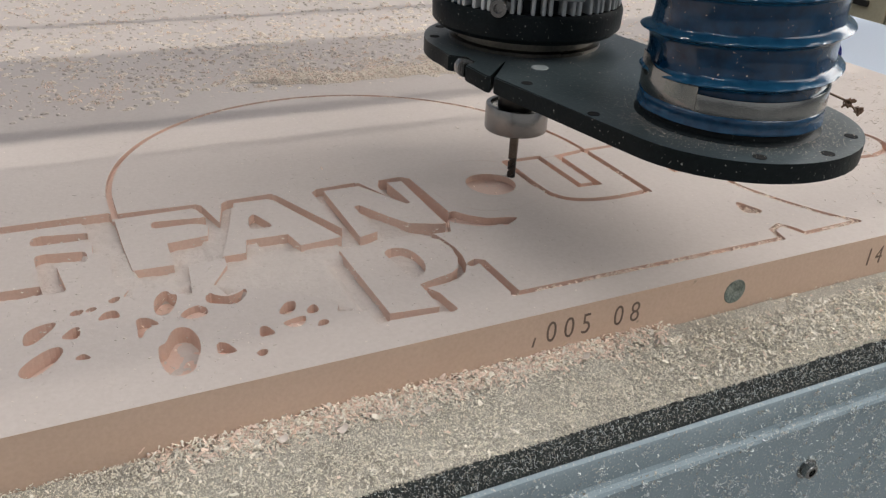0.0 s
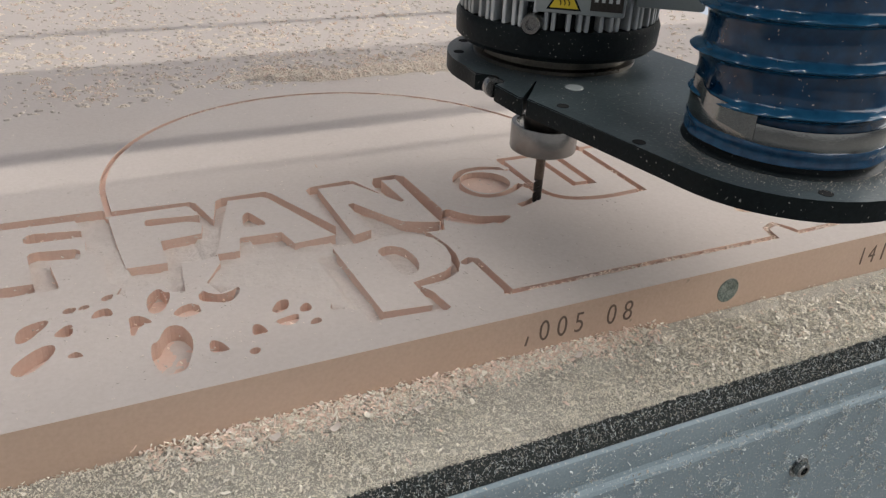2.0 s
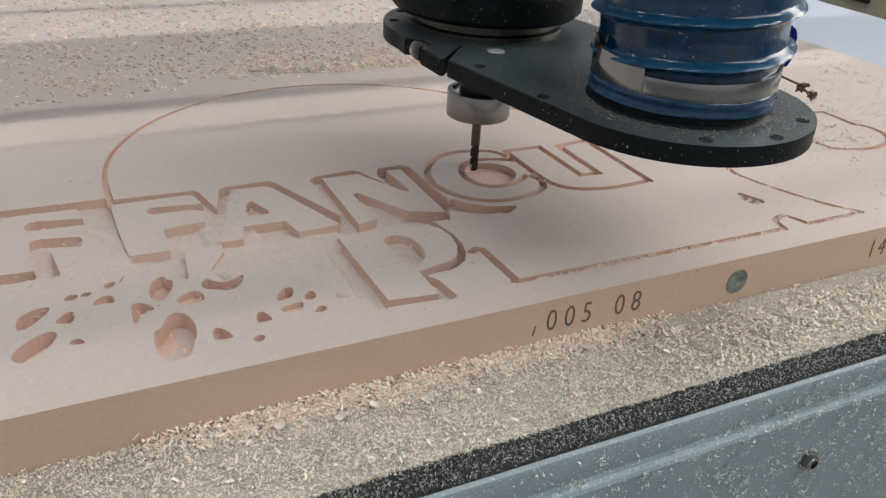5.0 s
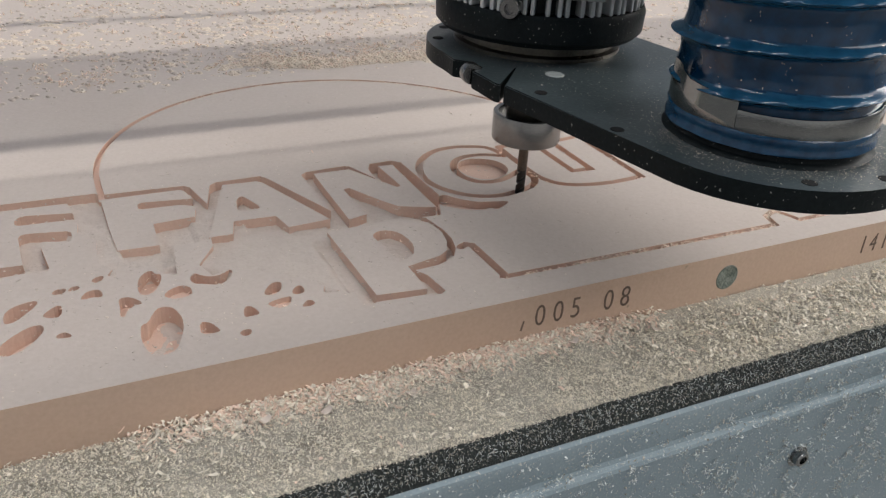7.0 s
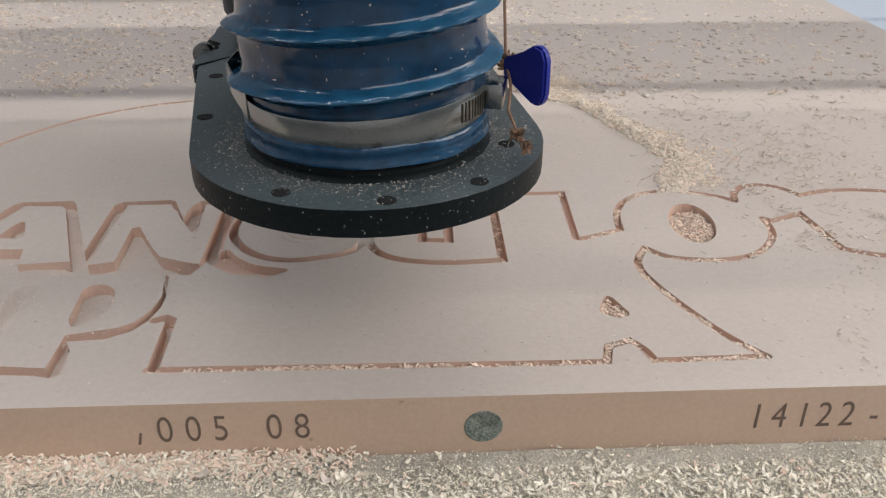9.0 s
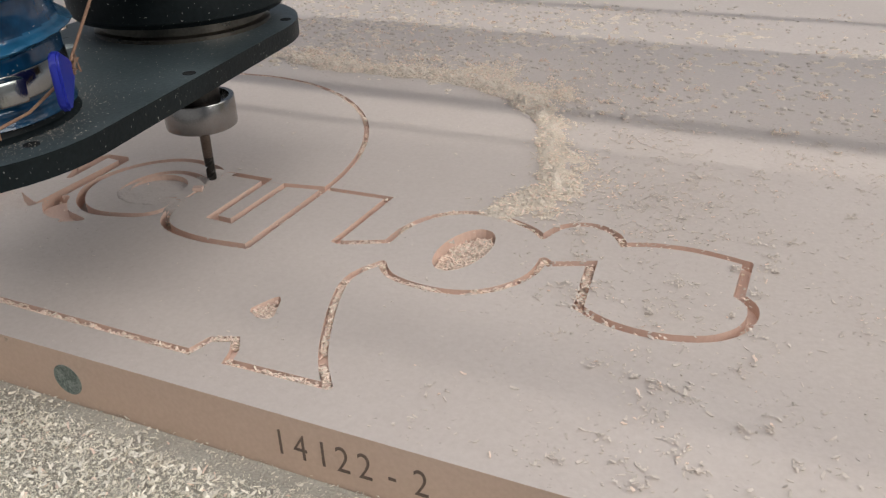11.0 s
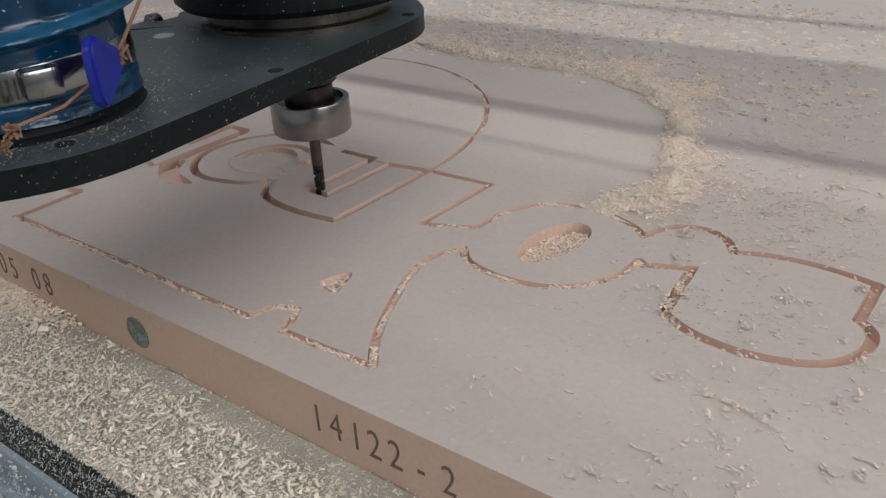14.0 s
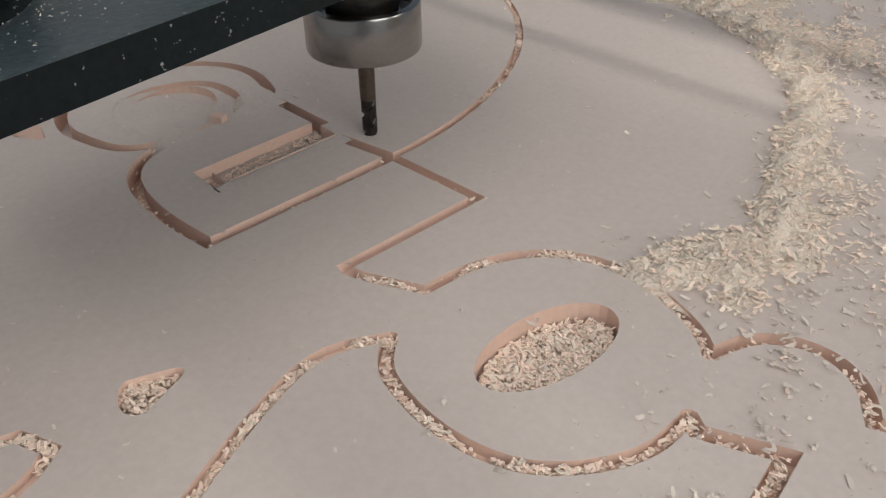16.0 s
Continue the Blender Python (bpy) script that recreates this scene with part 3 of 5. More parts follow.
# ---- shavings ----
def shavings(name, spots, mats, label, length=(1.4, 5.0), width=(0.6, 1.7), curl=1.6, tilt=24, parent=None, category="shavings", thick=0.0, pick=0.25):
    """Small curled flakes at (x, y, z) places in metres, joined into one mesh; thick: their thickness in mm."""
    rng = np.random.default_rng(len(name) * 7 + len(spots))
    n = len(spots)
    at = np.array(spots, float)
    ln, wd = rng.uniform(0, 1, n) ** 1.6, rng.uniform(*width, n) / 1000
    ln = (length[0] + (length[1] - length[0]) * ln) / 1000
    ang = rng.uniform(-curl, curl, n)
    yaw, tx, ty = rng.uniform(0, 2 * np.pi, n), np.radians(rng.normal(0, tilt, n)), np.radians(rng.normal(0, tilt, n))
    sheets = (0.0, rng.uniform(0.5, 1.2, n) * thick / 1000) if thick else (0.0,)
    vs = np.zeros((n, 8 * len(sheets), 3))
    for k in range(4):
        s = k / 3 - 0.5
        a = ang * s
        px = ln * np.where(abs(ang) > 0.05, np.sin(a) / np.where(abs(ang) > 0.05, ang, 1), s)
        pz = ln * np.where(abs(ang) > 0.05, (1 - np.cos(a)) / np.where(abs(ang) > 0.05, ang, 1), 0)
        w = wd * (1 - abs(s) * 2 * rng.uniform(0.05, 0.9, n))
        skew = rng.normal(0, 0.16, n) * wd
        for e, side in ((0, -0.5), (1, 0.5)):
            for q, up in enumerate(sheets):
                vs[:, q * 8 + k * 2 + e] = np.stack([px + rng.normal(0, 0.06, n) * ln, side * w + skew, pz + up], 1)
    cx, sx, cy, sy, cz, sz = np.cos(tx), np.sin(tx), np.cos(ty), np.sin(ty), np.cos(yaw), np.sin(yaw)
    x, y, z = vs[..., 0], vs[..., 1], vs[..., 2]
    y, z = y * cx[:, None] - z * sx[:, None], y * sx[:, None] + z * cx[:, None]
    x, z = x * cy[:, None] + z * sy[:, None], -x * sy[:, None] + z * cy[:, None]
    x, y = x * cz[:, None] - y * sz[:, None], x * sz[:, None] + y * cz[:, None]
    z = z - z.min(axis=1, keepdims=True)
    vs = np.stack([x, y, z], 2) + at[:, None, :]
    quad = [[0, 1, 3, 2], [2, 3, 5, 4], [4, 5, 7, 6]]
    if thick:
        quad = [q[::-1] for q in quad] + [[i + 8 for i in q] for q in quad]
        quad += [[k, k + 2, k + 10, k + 8] for k in (0, 2, 4)] + [[k + 2, k, k + 8, k + 10] for k in (1, 3, 5)] + [[1, 0, 8, 9], [6, 7, 15, 14]]
    quad = np.array(quad)
    faces = (np.arange(n)[:, None, None] * vs.shape[1] + quad[None]).reshape(-1, 4)
    me = bpy.data.meshes.new(name)
    me.from_pydata(vs.reshape(-1, 3).tolist(), [], faces.tolist())
    for m in mats:
        me.materials.append(m)
    if len(mats) > 1:
        me.polygons.foreach_set("material_index", np.repeat(rng.random(n) < pick, len(quad)).astype(np.int32))
    ob = new(name, me)
    if parent:
        ob.parent = parent
        ob["label"] = label
    else:
        tagged(ob, label, category, kind="stuff")
    return ob


rng = np.random.default_rng(11)
RIDGE = [(-0.150, 0.415), (-0.116, 0.407), (-0.060, 0.409), (-0.015, 0.410), (0.042, 0.397), (0.081, 0.369), (0.107, 0.341), (0.120, 0.304), (0.134, 0.266), (0.143, 0.237),
         (0.139, 0.212), (0.128, 0.201)]
EDGE_Y = [0.190, 0.199, 0.215, 0.253, 0.288, 0.327, 0.362, 0.391]
EDGE_X = [0.135, 0.115, 0.118, 0.123, 0.112, 0.096, 0.071, 0.030]


def ramp(v, a, b):
    return min(1.0, max(0.0, (v - a) / (b - a)))


def ridge_offset(x, y):
    """Distance from the heap's ridge in metres, below zero on its inner side."""
    best, p = (1e9, 1.0), Vector((x, y))
    for a, b in zip(RIDGE, RIDGE[1:]):
        a, ab = Vector(a), Vector(b) - Vector(a)
        v = p - a
        q = v - ab * ramp(v.dot(ab), 0, ab.length_squared)
        best = min(best, (q.length, 1.0 if ab.x * v.y - ab.y * v.x > 0 else -1.0))
    return best[0] * best[1]


def pile_density(x, y):
    """How thickly the shavings lie on the board, 0 to 1, and how high the heap is in mm."""
    blotch = noise.noise((x * 18, y * 18, 3.0)) + 0.5 * noise.noise((x * 55, y * 55, 8.0))
    loose = (0.022 + 0.07 * max(0, 0.30 + blotch)) * ramp(x, 0.11, 0.20)
    d = ridge_offset(x, y) + 0.007 * noise.noise((x * 60, y * 60, 7.0))
    if y < 0.186:
        return (loose, 0.3)
    if d < 0:
        core = math.exp(-(d / 0.0085) ** 2)
        return (max(core, 0.05 * ramp(d, -0.040, -0.010) * ramp(0.33 - y, 0, 0.03), 0.004), 3.6 * core + 0.5)
    upper = ramp(y, 0.36, 0.40)
    core = math.exp(-(d / (0.015 + 0.010 * upper)) ** 2)
    tail = (0.85 + 0.9 * blotch) * math.exp(-d / 0.058) * (0.80 + 0.20 * upper)
    return (max(core, min(0.7, tail), loose, 0.03 * (1 - ramp(y, 0.45, 0.7))), 3.6 * core + 1.2 * max(0, tail) + 0.5)


def heap(name, x0, x1, y0, y1, step, height, mat, label):
    """A lumpy sheet of dust: height(x, y) in metres, or None where there is none."""
    nx, ny = int((x1 - x0) / step), int((y1 - y0) / step)
    index, verts, faces = {}, [], []
    for j in range(ny + 1):
        for i in range(nx + 1):
            x, y = x0 + i * step, y0 + j * step
            z = height(x, y)
            if z is not None:
                index[i, j] = len(verts)
                verts.append((x, y, z))
    for j in range(ny):
        for i in range(nx):
            q = [index.get(k) for k in ((i, j), (i + 1, j), (i + 1, j + 1), (i, j + 1))]
            if None not in q:
                faces.append(q)
    me = bpy.data.meshes.new(name)
    me.from_pydata(verts, [], faces)
    me.materials.append(mat)
    me.shade_smooth()
    ob = new(name, me)
    return tagged(ob, label, "dust", kind="stuff")


def lumps(x, y, s):
    return noise.noise((x * s, y * s, 1.7)) + 0.5 * noise.noise((x * s * 2.3, y * s * 2.3, 4.1))


def heap_height(x, y):
    dens, high = pile_density(x, y)
    if dens < 0.34:
        return None
    return BOARD_TOP - 0.0012 + 0.0012 * ramp(dens, 0.36, 0.6) + 0.0009 * high * ramp(dens, 0.35, 0.9) * (0.65 + 1.0 * lumps(x, y, 150))


heap("shaving_heap", -0.42, 0.30, 0.186, 0.50, 0.0016, heap_height, M_HEAP, "low heap of fine shavings swept across the board")


def pocket_dust(x, y):
    """Height of the dust: nearly flush in the hollow and the channels, thin in the pits."""
    base = 0.0058
    line = 0.032 + 0.8 * (-0.205 - x) if x > -0.285 else 0.096
    if x > -0.296 and x < -0.200 and y < 0.125:
        base = max(0.0013, 0.0050 - 0.00011 * (0.125 - y) * 1000)
    elif -0.336 < x < -0.312 and y < 0.186:
        base = max(0.0013, 0.0058 - 0.00010 * (0.186 - y) * 1000)
    elif -0.317 < x < -0.285 and y < 0.120:
        base = max(0.0013, 0.0050 - 0.00030 * (0.118 - y) * 1000)
    elif -0.272 < x < -0.244 and y < 0.185:
        base = max(0.0032, 0.0058 - 0.00008 * (0.185 - y) * 1000)
    if y < 0.098:
        base += (0.0056 - base) * ramp(x, -0.2165, -0.2125)
    pit = (1 - ramp(y, line - 0.007, line)) * (1 - ramp(x, -0.2165, -0.2125))
    fade = ramp(x, -0.41, -0.38) * (1 - ramp(x, -0.16, -0.135))
    return BOARD_TOP - base - pit * (0.0090 - base) + 0.0008 * lumps(x, y, 110) + 0.0005 * lumps(x, y, 300) - 0.0028 * (1 - fade)


heap("pocket_dust", -0.43, -0.132, 0.018, 0.198, 0.0016, pocket_dust, M_DUSTY, "pale dust settled in the milled pockets")
heap("bed_dust", -0.60, 0.50, -0.0535, 0.0020, 0.0019, lambda x, y: 0.0019 + 0.0011 * lumps(x, y, 150) + 0.0008 * lumps(x, y, 40), M_DUST,
     "lumpy layer of grey-green milling dust on the bed")

spots, loose = [], []
for _ in range(64000):
    x, y = rng.uniform(-0.42, 0.42), rng.uniform(0.01, 0.72)
    dens, high = pile_density(x, y)
    if rng.random() < dens:
        (spots if dens > 0.45 else loose).append((x, y, BOARD_TOP + 0.0001 + rng.random() ** 1.6 * high / 1000))
for _ in range(30000):
    x, y = rng.uniform(-0.2, 0.24), rng.uniform(0.19, 0.46)
    dens, high = pile_density(x, y)
    if dens > 0.4 and rng.random() < dens:
        spots.append((x, y, BOARD_TOP + 0.0001 + rng.random() ** 1.3 * high / 1000))
shavings("board_shavings", spots, [M_CHIP, M_CHIP_PINK], "pale cream shavings strewn over the board", length=(0.8, 3.6), width=(0.5, 1.5), curl=1.6,
         thick=0.3, tilt=13, pick=0.4)
shavings("loose_shavings", loose, [M_LOOSE, M_CHIP_PINK], "dusty loose shavings strewn over the board", length=(1.0, 3.8), width=(0.6, 1.6), curl=1.0, thick=0.2, tilt=12, pick=0.10)
spots = []
for _ in range(900):
    x, y = rng.uniform(0.12, 0.42), rng.uniform(0.015, 0.40)
    belt = math.exp(-((x - 0.225 - 0.15 * (0.15 - y)) / 0.045) ** 2)
    here = (0.28 + 0.5 * belt) * (0.8 + 0.9 * noise.noise((x * 22, y * 22, 5.0))) * ramp(x, 0.12, 0.19)
    if rng.random() > here:
        continue
    size = rng.uniform(0.0015, 0.0045)
    for _ in range(int(rng.integers(3, 15))):
        spots.append((x + rng.normal(0, size), y + rng.normal(0, size), BOARD_TOP + rng.random() * 0.0013))
shavings("shaving_patches", spots, [M_LOOSE, M_CHIP_PINK], "patches of soft pale shavings on the board", length=(0.8, 3.0), width=(0.6, 1.5), curl=1.1, tilt=14, thick=0.2, pick=0.05)
# soft mounds of dust and clumps of shavings over the far part of the board
def mound_height(x, y):
    near = 0.350 + 0.006 * noise.noise((x * 30, 1.0, 1.0)) + 0.022 * ramp(x, -0.28, -0.22) * (1 - ramp(x, -0.02, 0.05)) + 0.045 * ramp(x, 0.02, 0.04) * (1 - ramp(x, 0.10, 0.13))
    n = noise.noise((x * 105, y * 135, 2.2)) + 0.3 * noise.noise((x * 230, y * 260, 6.1))
    much = 0.5 + 0.8 * noise.noise((x * 9, y * 12, 3.3)) - 0.9 * ramp(y, 0.62, 0.90) - 0.25 * ramp(x, 0.0, 0.2)
    h = n - 0.50 + 0.45 * much - 1.5 * (1 - ramp(y, near, near + 0.02))
    return None if h < -0.45 else BOARD_TOP - 0.0005 + 0.0052 * min(h, 0.6)


heap("dust_mounds", -0.56, 0.43, 0.345, 1.0, 0.0022, mound_height, M_HEAP, "soft low mounds of dust on the far board")


def clumps(name, spots, mat, label):
    """Small rough humps of caked shavings, joined into one mesh: x, y, radius and height in metres."""
    verts, faces = [], []
    for k, (x, y, r, h) in enumerate(spots):
        base, turn, long = len(verts), k * 2.4, 1.0 + 0.7 * abs(noise.noise((k * 0.7, 0.0, 0.0)))
        for ring, (f, up) in enumerate(((1.0, -0.08), (0.86, 0.50), (0.50, 0.92))):
            for q in range(9):
                a = q * 2 * math.pi / 9
                wob = 1 + 0.75 * noise.noise((k * 3.1 + 1.7 * math.cos(a), 1.7 * math.sin(a), ring * 0.8))
                dx, dy = long * f * wob * math.cos(a), f * wob * math.sin(a) / long
                verts.append((x + r * (dx * math.cos(turn) - dy * math.sin(turn)), y + r * (dx * math.sin(turn) + dy * math.cos(turn)),
                              BOARD_TOP + h * up * (1 + 0.5 * noise.noise((k * 1.3, q * 0.9, ring)))))
        verts.append((x, y, BOARD_TOP + h))
        for ring in (0, 9):
            faces += [(base + ring + q, base + ring + (q + 1) % 9, base + ring + 9 + (q + 1) % 9, base + ring + 9 + q) for q in range(9)]
        faces += [(base + 18 + q, base + 18 + (q + 1) % 9, base + 27) for q in range(9)]
    me = bpy.data.meshes.new(name)
    me.from_pydata(verts, [], faces)
    me.materials.append(mat)
    me.shade_smooth()
    return tagged(new(name, me), label, "shavings", kind="stuff")


spots = []
for _ in range(17000):
    x, y = rng.uniform(-0.55, 0.42), rng.uniform(0.352, 1.05)
    d = ridge_offset(x, y)
    if d < 0.004 and x > -0.15 or x < -0.10 and y < 0.372 + 0.03 * ramp(x, -0.35, -0.20):
        continue
    band = math.exp(-d / 0.055) if x > -0.18 else 0.15
    here = 0.34 - 0.10 * ramp(-x, 0.15, 0.25) + 0.35 * noise.noise((x * 10, y * 13, 4.0)) + 0.55 * band - 0.22 * ramp(x, 0.05, 0.20) - 0.30 * ramp(y, 0.62, 0.95) - 0.2 * ramp(0.40 - y, 0, 0.03) * ramp(x, 0.13, 0.16)
    if rng.random() < here:
        r = 0.0011 + 0.0021 * rng.random() ** 1.5
        spots.append((x, y, r, r * rng.uniform(0.35, 0.65)))
clumps("shaving_humps", spots, M_CAKE, "small caked humps of cream shavings dotting the far board")
spots = []
for _ in range(1500):
    x, y = rng.uniform(-0.55, 0.42), 0.36 + 0.75 * rng.random() ** 1.4
    here = 0.85 - 0.55 * ramp(x, -0.05, 0.16) + 0.5 * noise.noise((x * 14, y * 22, 1.0)) - 0.5 * ramp(y, 0.60, 0.95)
    if x > float(np.interp(y, EDGE_Y, EDGE_X)) - 0.004 or y > 0.40:
        if x < 0.02 and y < 0.40 and x > -0.28 or rng.random() > here:
            continue
        size = rng.uniform(0.0010, 0.0046)
        for _ in range(int(rng.integers(2, 13))):
            dx, dy = rng.normal(0, size), rng.normal(0, 0.6 * size)
            spots.append((x + dx, y + dy, BOARD_TOP + rng.random() * 1.3 * max(0, size - 0.6 * math.hypot(dx, dy))))
shavings("shaving_clumps", spots, [M_CHIP, M_CHIP_PINK], "small clumps of cream shavings scattered over the far board", length=(1.2, 4.5), width=(0.6, 1.6),
         tilt=30, thick=0.35, pick=0.5)
spots = []
for _ in range(19000):
    x, y = rng.uniform(-0.42, 0.40), rng.uniform(0.004, 0.40)
    near = math.exp(-abs(y - 0.07) / 0.09) * (1 if x < -0.12 else 0.12) + (0.7 if x > 0.16 else 0)
    if rng.random() < 0.06 + 0.85 * near * max(0, 0.5 + noise.noise((x * 30, y * 30, 6.0))):
        spots.append((x, y, BOARD_TOP + 0.00005))
shavings("board_crumbs", spots, [M_LOOSE, M_DUSTY], "fine crumbs of dust on the board face", length=(0.4, 2.0), width=(0.3, 1.1), tilt=5, curl=0.5, thick=0.15, pick=0.6)

spots, pink = [], []
for _ in range(62000):
    x, y = rng.uniform(-0.47, 0.36), rng.uniform(-0.0545, 0.0022)
    patch = noise.noise((x * 22, y * 30, 2.0)) + 0.35 * noise.noise((x * 90, y * 90, 5.0))
    bare = max(0, min(1, (y + 0.013) / 0.008)) if x > -0.06 else 0
    keep = (0.62 + 0.55 * patch) * (1 - 0.85 * bare)
    if rng.random() < keep:
        spots.append((x, y, 0.0019 + 0.0011 * lumps(x, y, 150) + 0.0008 * lumps(x, y, 40) + rng.random() ** 1.4 * 0.0020 * (0.4 + max(0, patch + 0.4))))
for _ in range(8000):
    x = rng.uniform(-0.33, -0.04)
    y = 0.0022 - abs(rng.normal(0, 0.0085)) * (0.75 + 0.8 * noise.noise((x * 40, 2.0, 7.0)))
    if rng.random() < ramp(-x, 0.045, 0.10) * (1 - 0.8 * ramp(-x, 0.28, 0.32)):
        pink.append((x, y, 0.0018 + rng.random() * 0.0050 * math.exp(-(0.0022 - y) / 0.006)))
shavings("bed_shavings", spots, [M_BEDCHIP, M_DUST], "cream shavings on the bed before the board", length=(0.4, 2.0), width=(0.25, 0.85), tilt=24,
         curl=1.4, thick=0.3, pick=0.25)
shavings("fresh_shavings", pink, [M_BEDCHIP, M_CHIP_PINK], "cream and pinkish fresh shavings heaped at the board's foot", length=(0.8, 4.2), width=(0.5, 1.7), tilt=20,
         curl=1.4, pick=0.5, thick=0.3)
spots = []
for _ in range(72000):
    x, y = rng.uniform(-0.47, 0.36), rng.uniform(-0.0545, 0.0022)
    bare = max(0, min(1, (y + 0.012) / 0.008)) if x > -0.06 else 0
    if rng.random() > 0.9 * bare:
        spots.append((x, y, 0.0021 + 0.0011 * lumps(x, y, 150) + 0.0008 * lumps(x, y, 40) + rng.random() * 0.0010))
shavings("bed_fibres", spots, [M_BEDCHIP, M_DUST], "fine pale fibres of dust on the bed", length=(0.6, 2.0), width=(0.14, 0.36), tilt=24, curl=2.2, pick=0.15)
spots = []
for _ in range(9000):
    x, y = rng.uniform(-0.40, 0.36), rng.uniform(-0.053, -0.001)
    here = 0.06 + 0.75 * ramp(x, -0.10, 0.0) * ramp(-y, 0.009, 0.014) + 0.15 * noise.noise((x * 30, y * 30, 9.0))
    if rng.random() < here:
        spots.append((x, y, 0.0030 + 0.0011 * lumps(x, y, 150) + 0.0008 * lumps(x, y, 40) + rng.random() * 0.0016))
shavings("bed_flakes", spots, [M_BEDCHIP, M_CHIP_PINK], "broad cream flakes on the dust of the bed", length=(1.3, 4.4), width=(0.6, 1.6), tilt=22, curl=1.8, thick=0.25, pick=0.08)
spots = []
for _ in range(17000):
    x, u = rng.uniform(-0.47, 0.40), rng.random()
    spill = 0.36 + 0.9 * noise.noise((x * 45, 1.0, 2.0)) + 0.5 * noise.noise((x * 140, 3.0, 2.0))
    if u < spill and rng.random() < 0.75:
        spots.append((x, -0.0530 - 0.0062 * u, 0.0022 - 0.0085 * u + 0.0006 * rng.random()))
shavings("spilled_shavings", spots, [M_BEDCHIP, M_DUST], "shavings spilling over the gasket's edge", length=(0.5, 2.4), width=(0.3, 0.9), tilt=35, thick=0.3)
spots = []
for _ in range(6500):
    u = rng.random()
    x, y = rng.uniform(-0.55, 0.5), -0.0552 - 0.0056 * u
    spots.append((x, y, 0.0012 - 0.0088 * u + 0.0008))
shavings("gasket_shavings", spots, [M_TUFT, M_DUST], "thin curled shavings caught in the gasket", length=(0.8, 3.6), width=(0.10, 0.35), curl=3, tilt=55)
spots = []
for _ in range(5200):
    z = -0.010 - 0.10 * rng.random()
    spots.append((rng.uniform(-0.5, 0.35), -0.0638 if z > -0.028 else -0.0675, z))
for _ in range(400):
    spots.append((rng.uniform(-0.5, 0.35), rng.uniform(-0.0665, -0.0645), -0.0287))
for _ in range(1050):
    cx, cz = rng.uniform(-0.5, 0.35), -0.012 - 0.11 * rng.random()
    for _ in range(int(rng.integers(3, 24))):
        z = min(cz + rng.normal(0, 0.0015), -0.0105)
        spots.append((cx + rng.normal(0, 0.0018), -0.0643 - 0.0010 * rng.random() if z > -0.028 else -0.0678 - 0.0012 * rng.random(), z))
shavings("rail_crumbs", spots, [M_TUFT, M_DUST], "tufts of grey dust and crumbs stuck to the rail", length=(0.5, 2.6), width=(0.25, 1.0), tilt=60, pick=0.15)

# shavings lying in the grooves and pockets
spots = []
strokes, recesses, islands, pockets = board_layout()
for k, (path, width, d) in enumerate(strokes):
    rate = {0: 0.45, 2: 0.8, 3: 1.3, 4: 0.9, 5: 0.5, 6: 0.35, 7: 1.0, 8: 0.12}.get(k, 0.012)
    pts = resample(eased(path), 1.0)
    d = 0.8 * d if k == 1 else d
    for p in pts:
        lump = 0.55 + 1.1 * noise.noise((p.x * 0.09, p.y * 0.09, 4.0))
        if k == 0 and (p.y < 245 or p.x < -250) or k == 7 and p.x < 62 or k in (5, 6) and p.x > 203 and rng.random() < 0.85:
            continue
        for _ in range(11):
            if rng.random() < rate * lump:
                spots.append(((p.x + rng.uniform(-0.3, 0.3) * width) / 1000, (p.y + rng.uniform(-0.3, 0.3) * width) / 1000,
                              BOARD_TOP - d / 1000 + rng.random() * 0.62 * d / 1000 * (0.55 + max(0, lump))))
for _ in range(1700):
    a, r = rng.uniform(0, 2 * math.pi), math.sqrt(rng.random()) * 0.93
    u, v = r * math.cos(a), r * math.sin(a)
    spots.append(((127 + 12.5 * u + 2.2 * v) / 1000, (148.5 + 24 * v) / 1000, BOARD_TOP - 0.0066 + 0.0014 * u + rng.random() * 0.0022))
for _ in range(420):
    u, v = rng.random(), rng.random()
    spots.append(((58 + 13 * u) / 1000, (57 + 16 * v * (1 - abs(u - 0.45))) / 1000, BOARD_TOP - 0.006 + rng.random() * 0.0045))
heap("oval_filling", 0.108, 0.146, 0.122, 0.175, 0.0012,
     lambda x, y: BOARD_TOP - 0.0068 + 0.0024 * (x - 0.127) / 0.0125 * 0.6 + 0.0009 * lumps(x, y, 330)
     if math.hypot((x - 0.127 - 0.092 * (y - 0.1485)) / 0.0128, (y - 0.1485) / 0.0245) < 0.97 else None, M_FILL, "pinkish fine shavings filling the milled oval")
for rim, d in pockets[2:]:
    c = sum((Vector(p) for p in rim), Vector((0, 0))) / len(rim)
    big = max((Vector(p) - c).length for p in rim)
    for _ in range(int(big * big * (0.008 if big > 15 else 0.025))):
        k = rng.integers(len(rim))
        p = c.lerp(Vector(rim[k]).lerp(Vector(rim[(k + 1) % len(rim)]), rng.random()), 0.9 * math.sqrt(rng.random()))
        spots.append((p.x / 1000, p.y / 1000, BOARD_TOP - (0.6 * d) / 1000 + rng.random() ** 2 * 0.001))
shavings("groove_shavings", spots, [M_CHIP_PINK, M_CHIP], "cream and pink shavings packed in the milled grooves", length=(0.8, 2.8),
         width=(0.5, 1.3), tilt=17, curl=0.9, thick=0.3, pick=0.25)


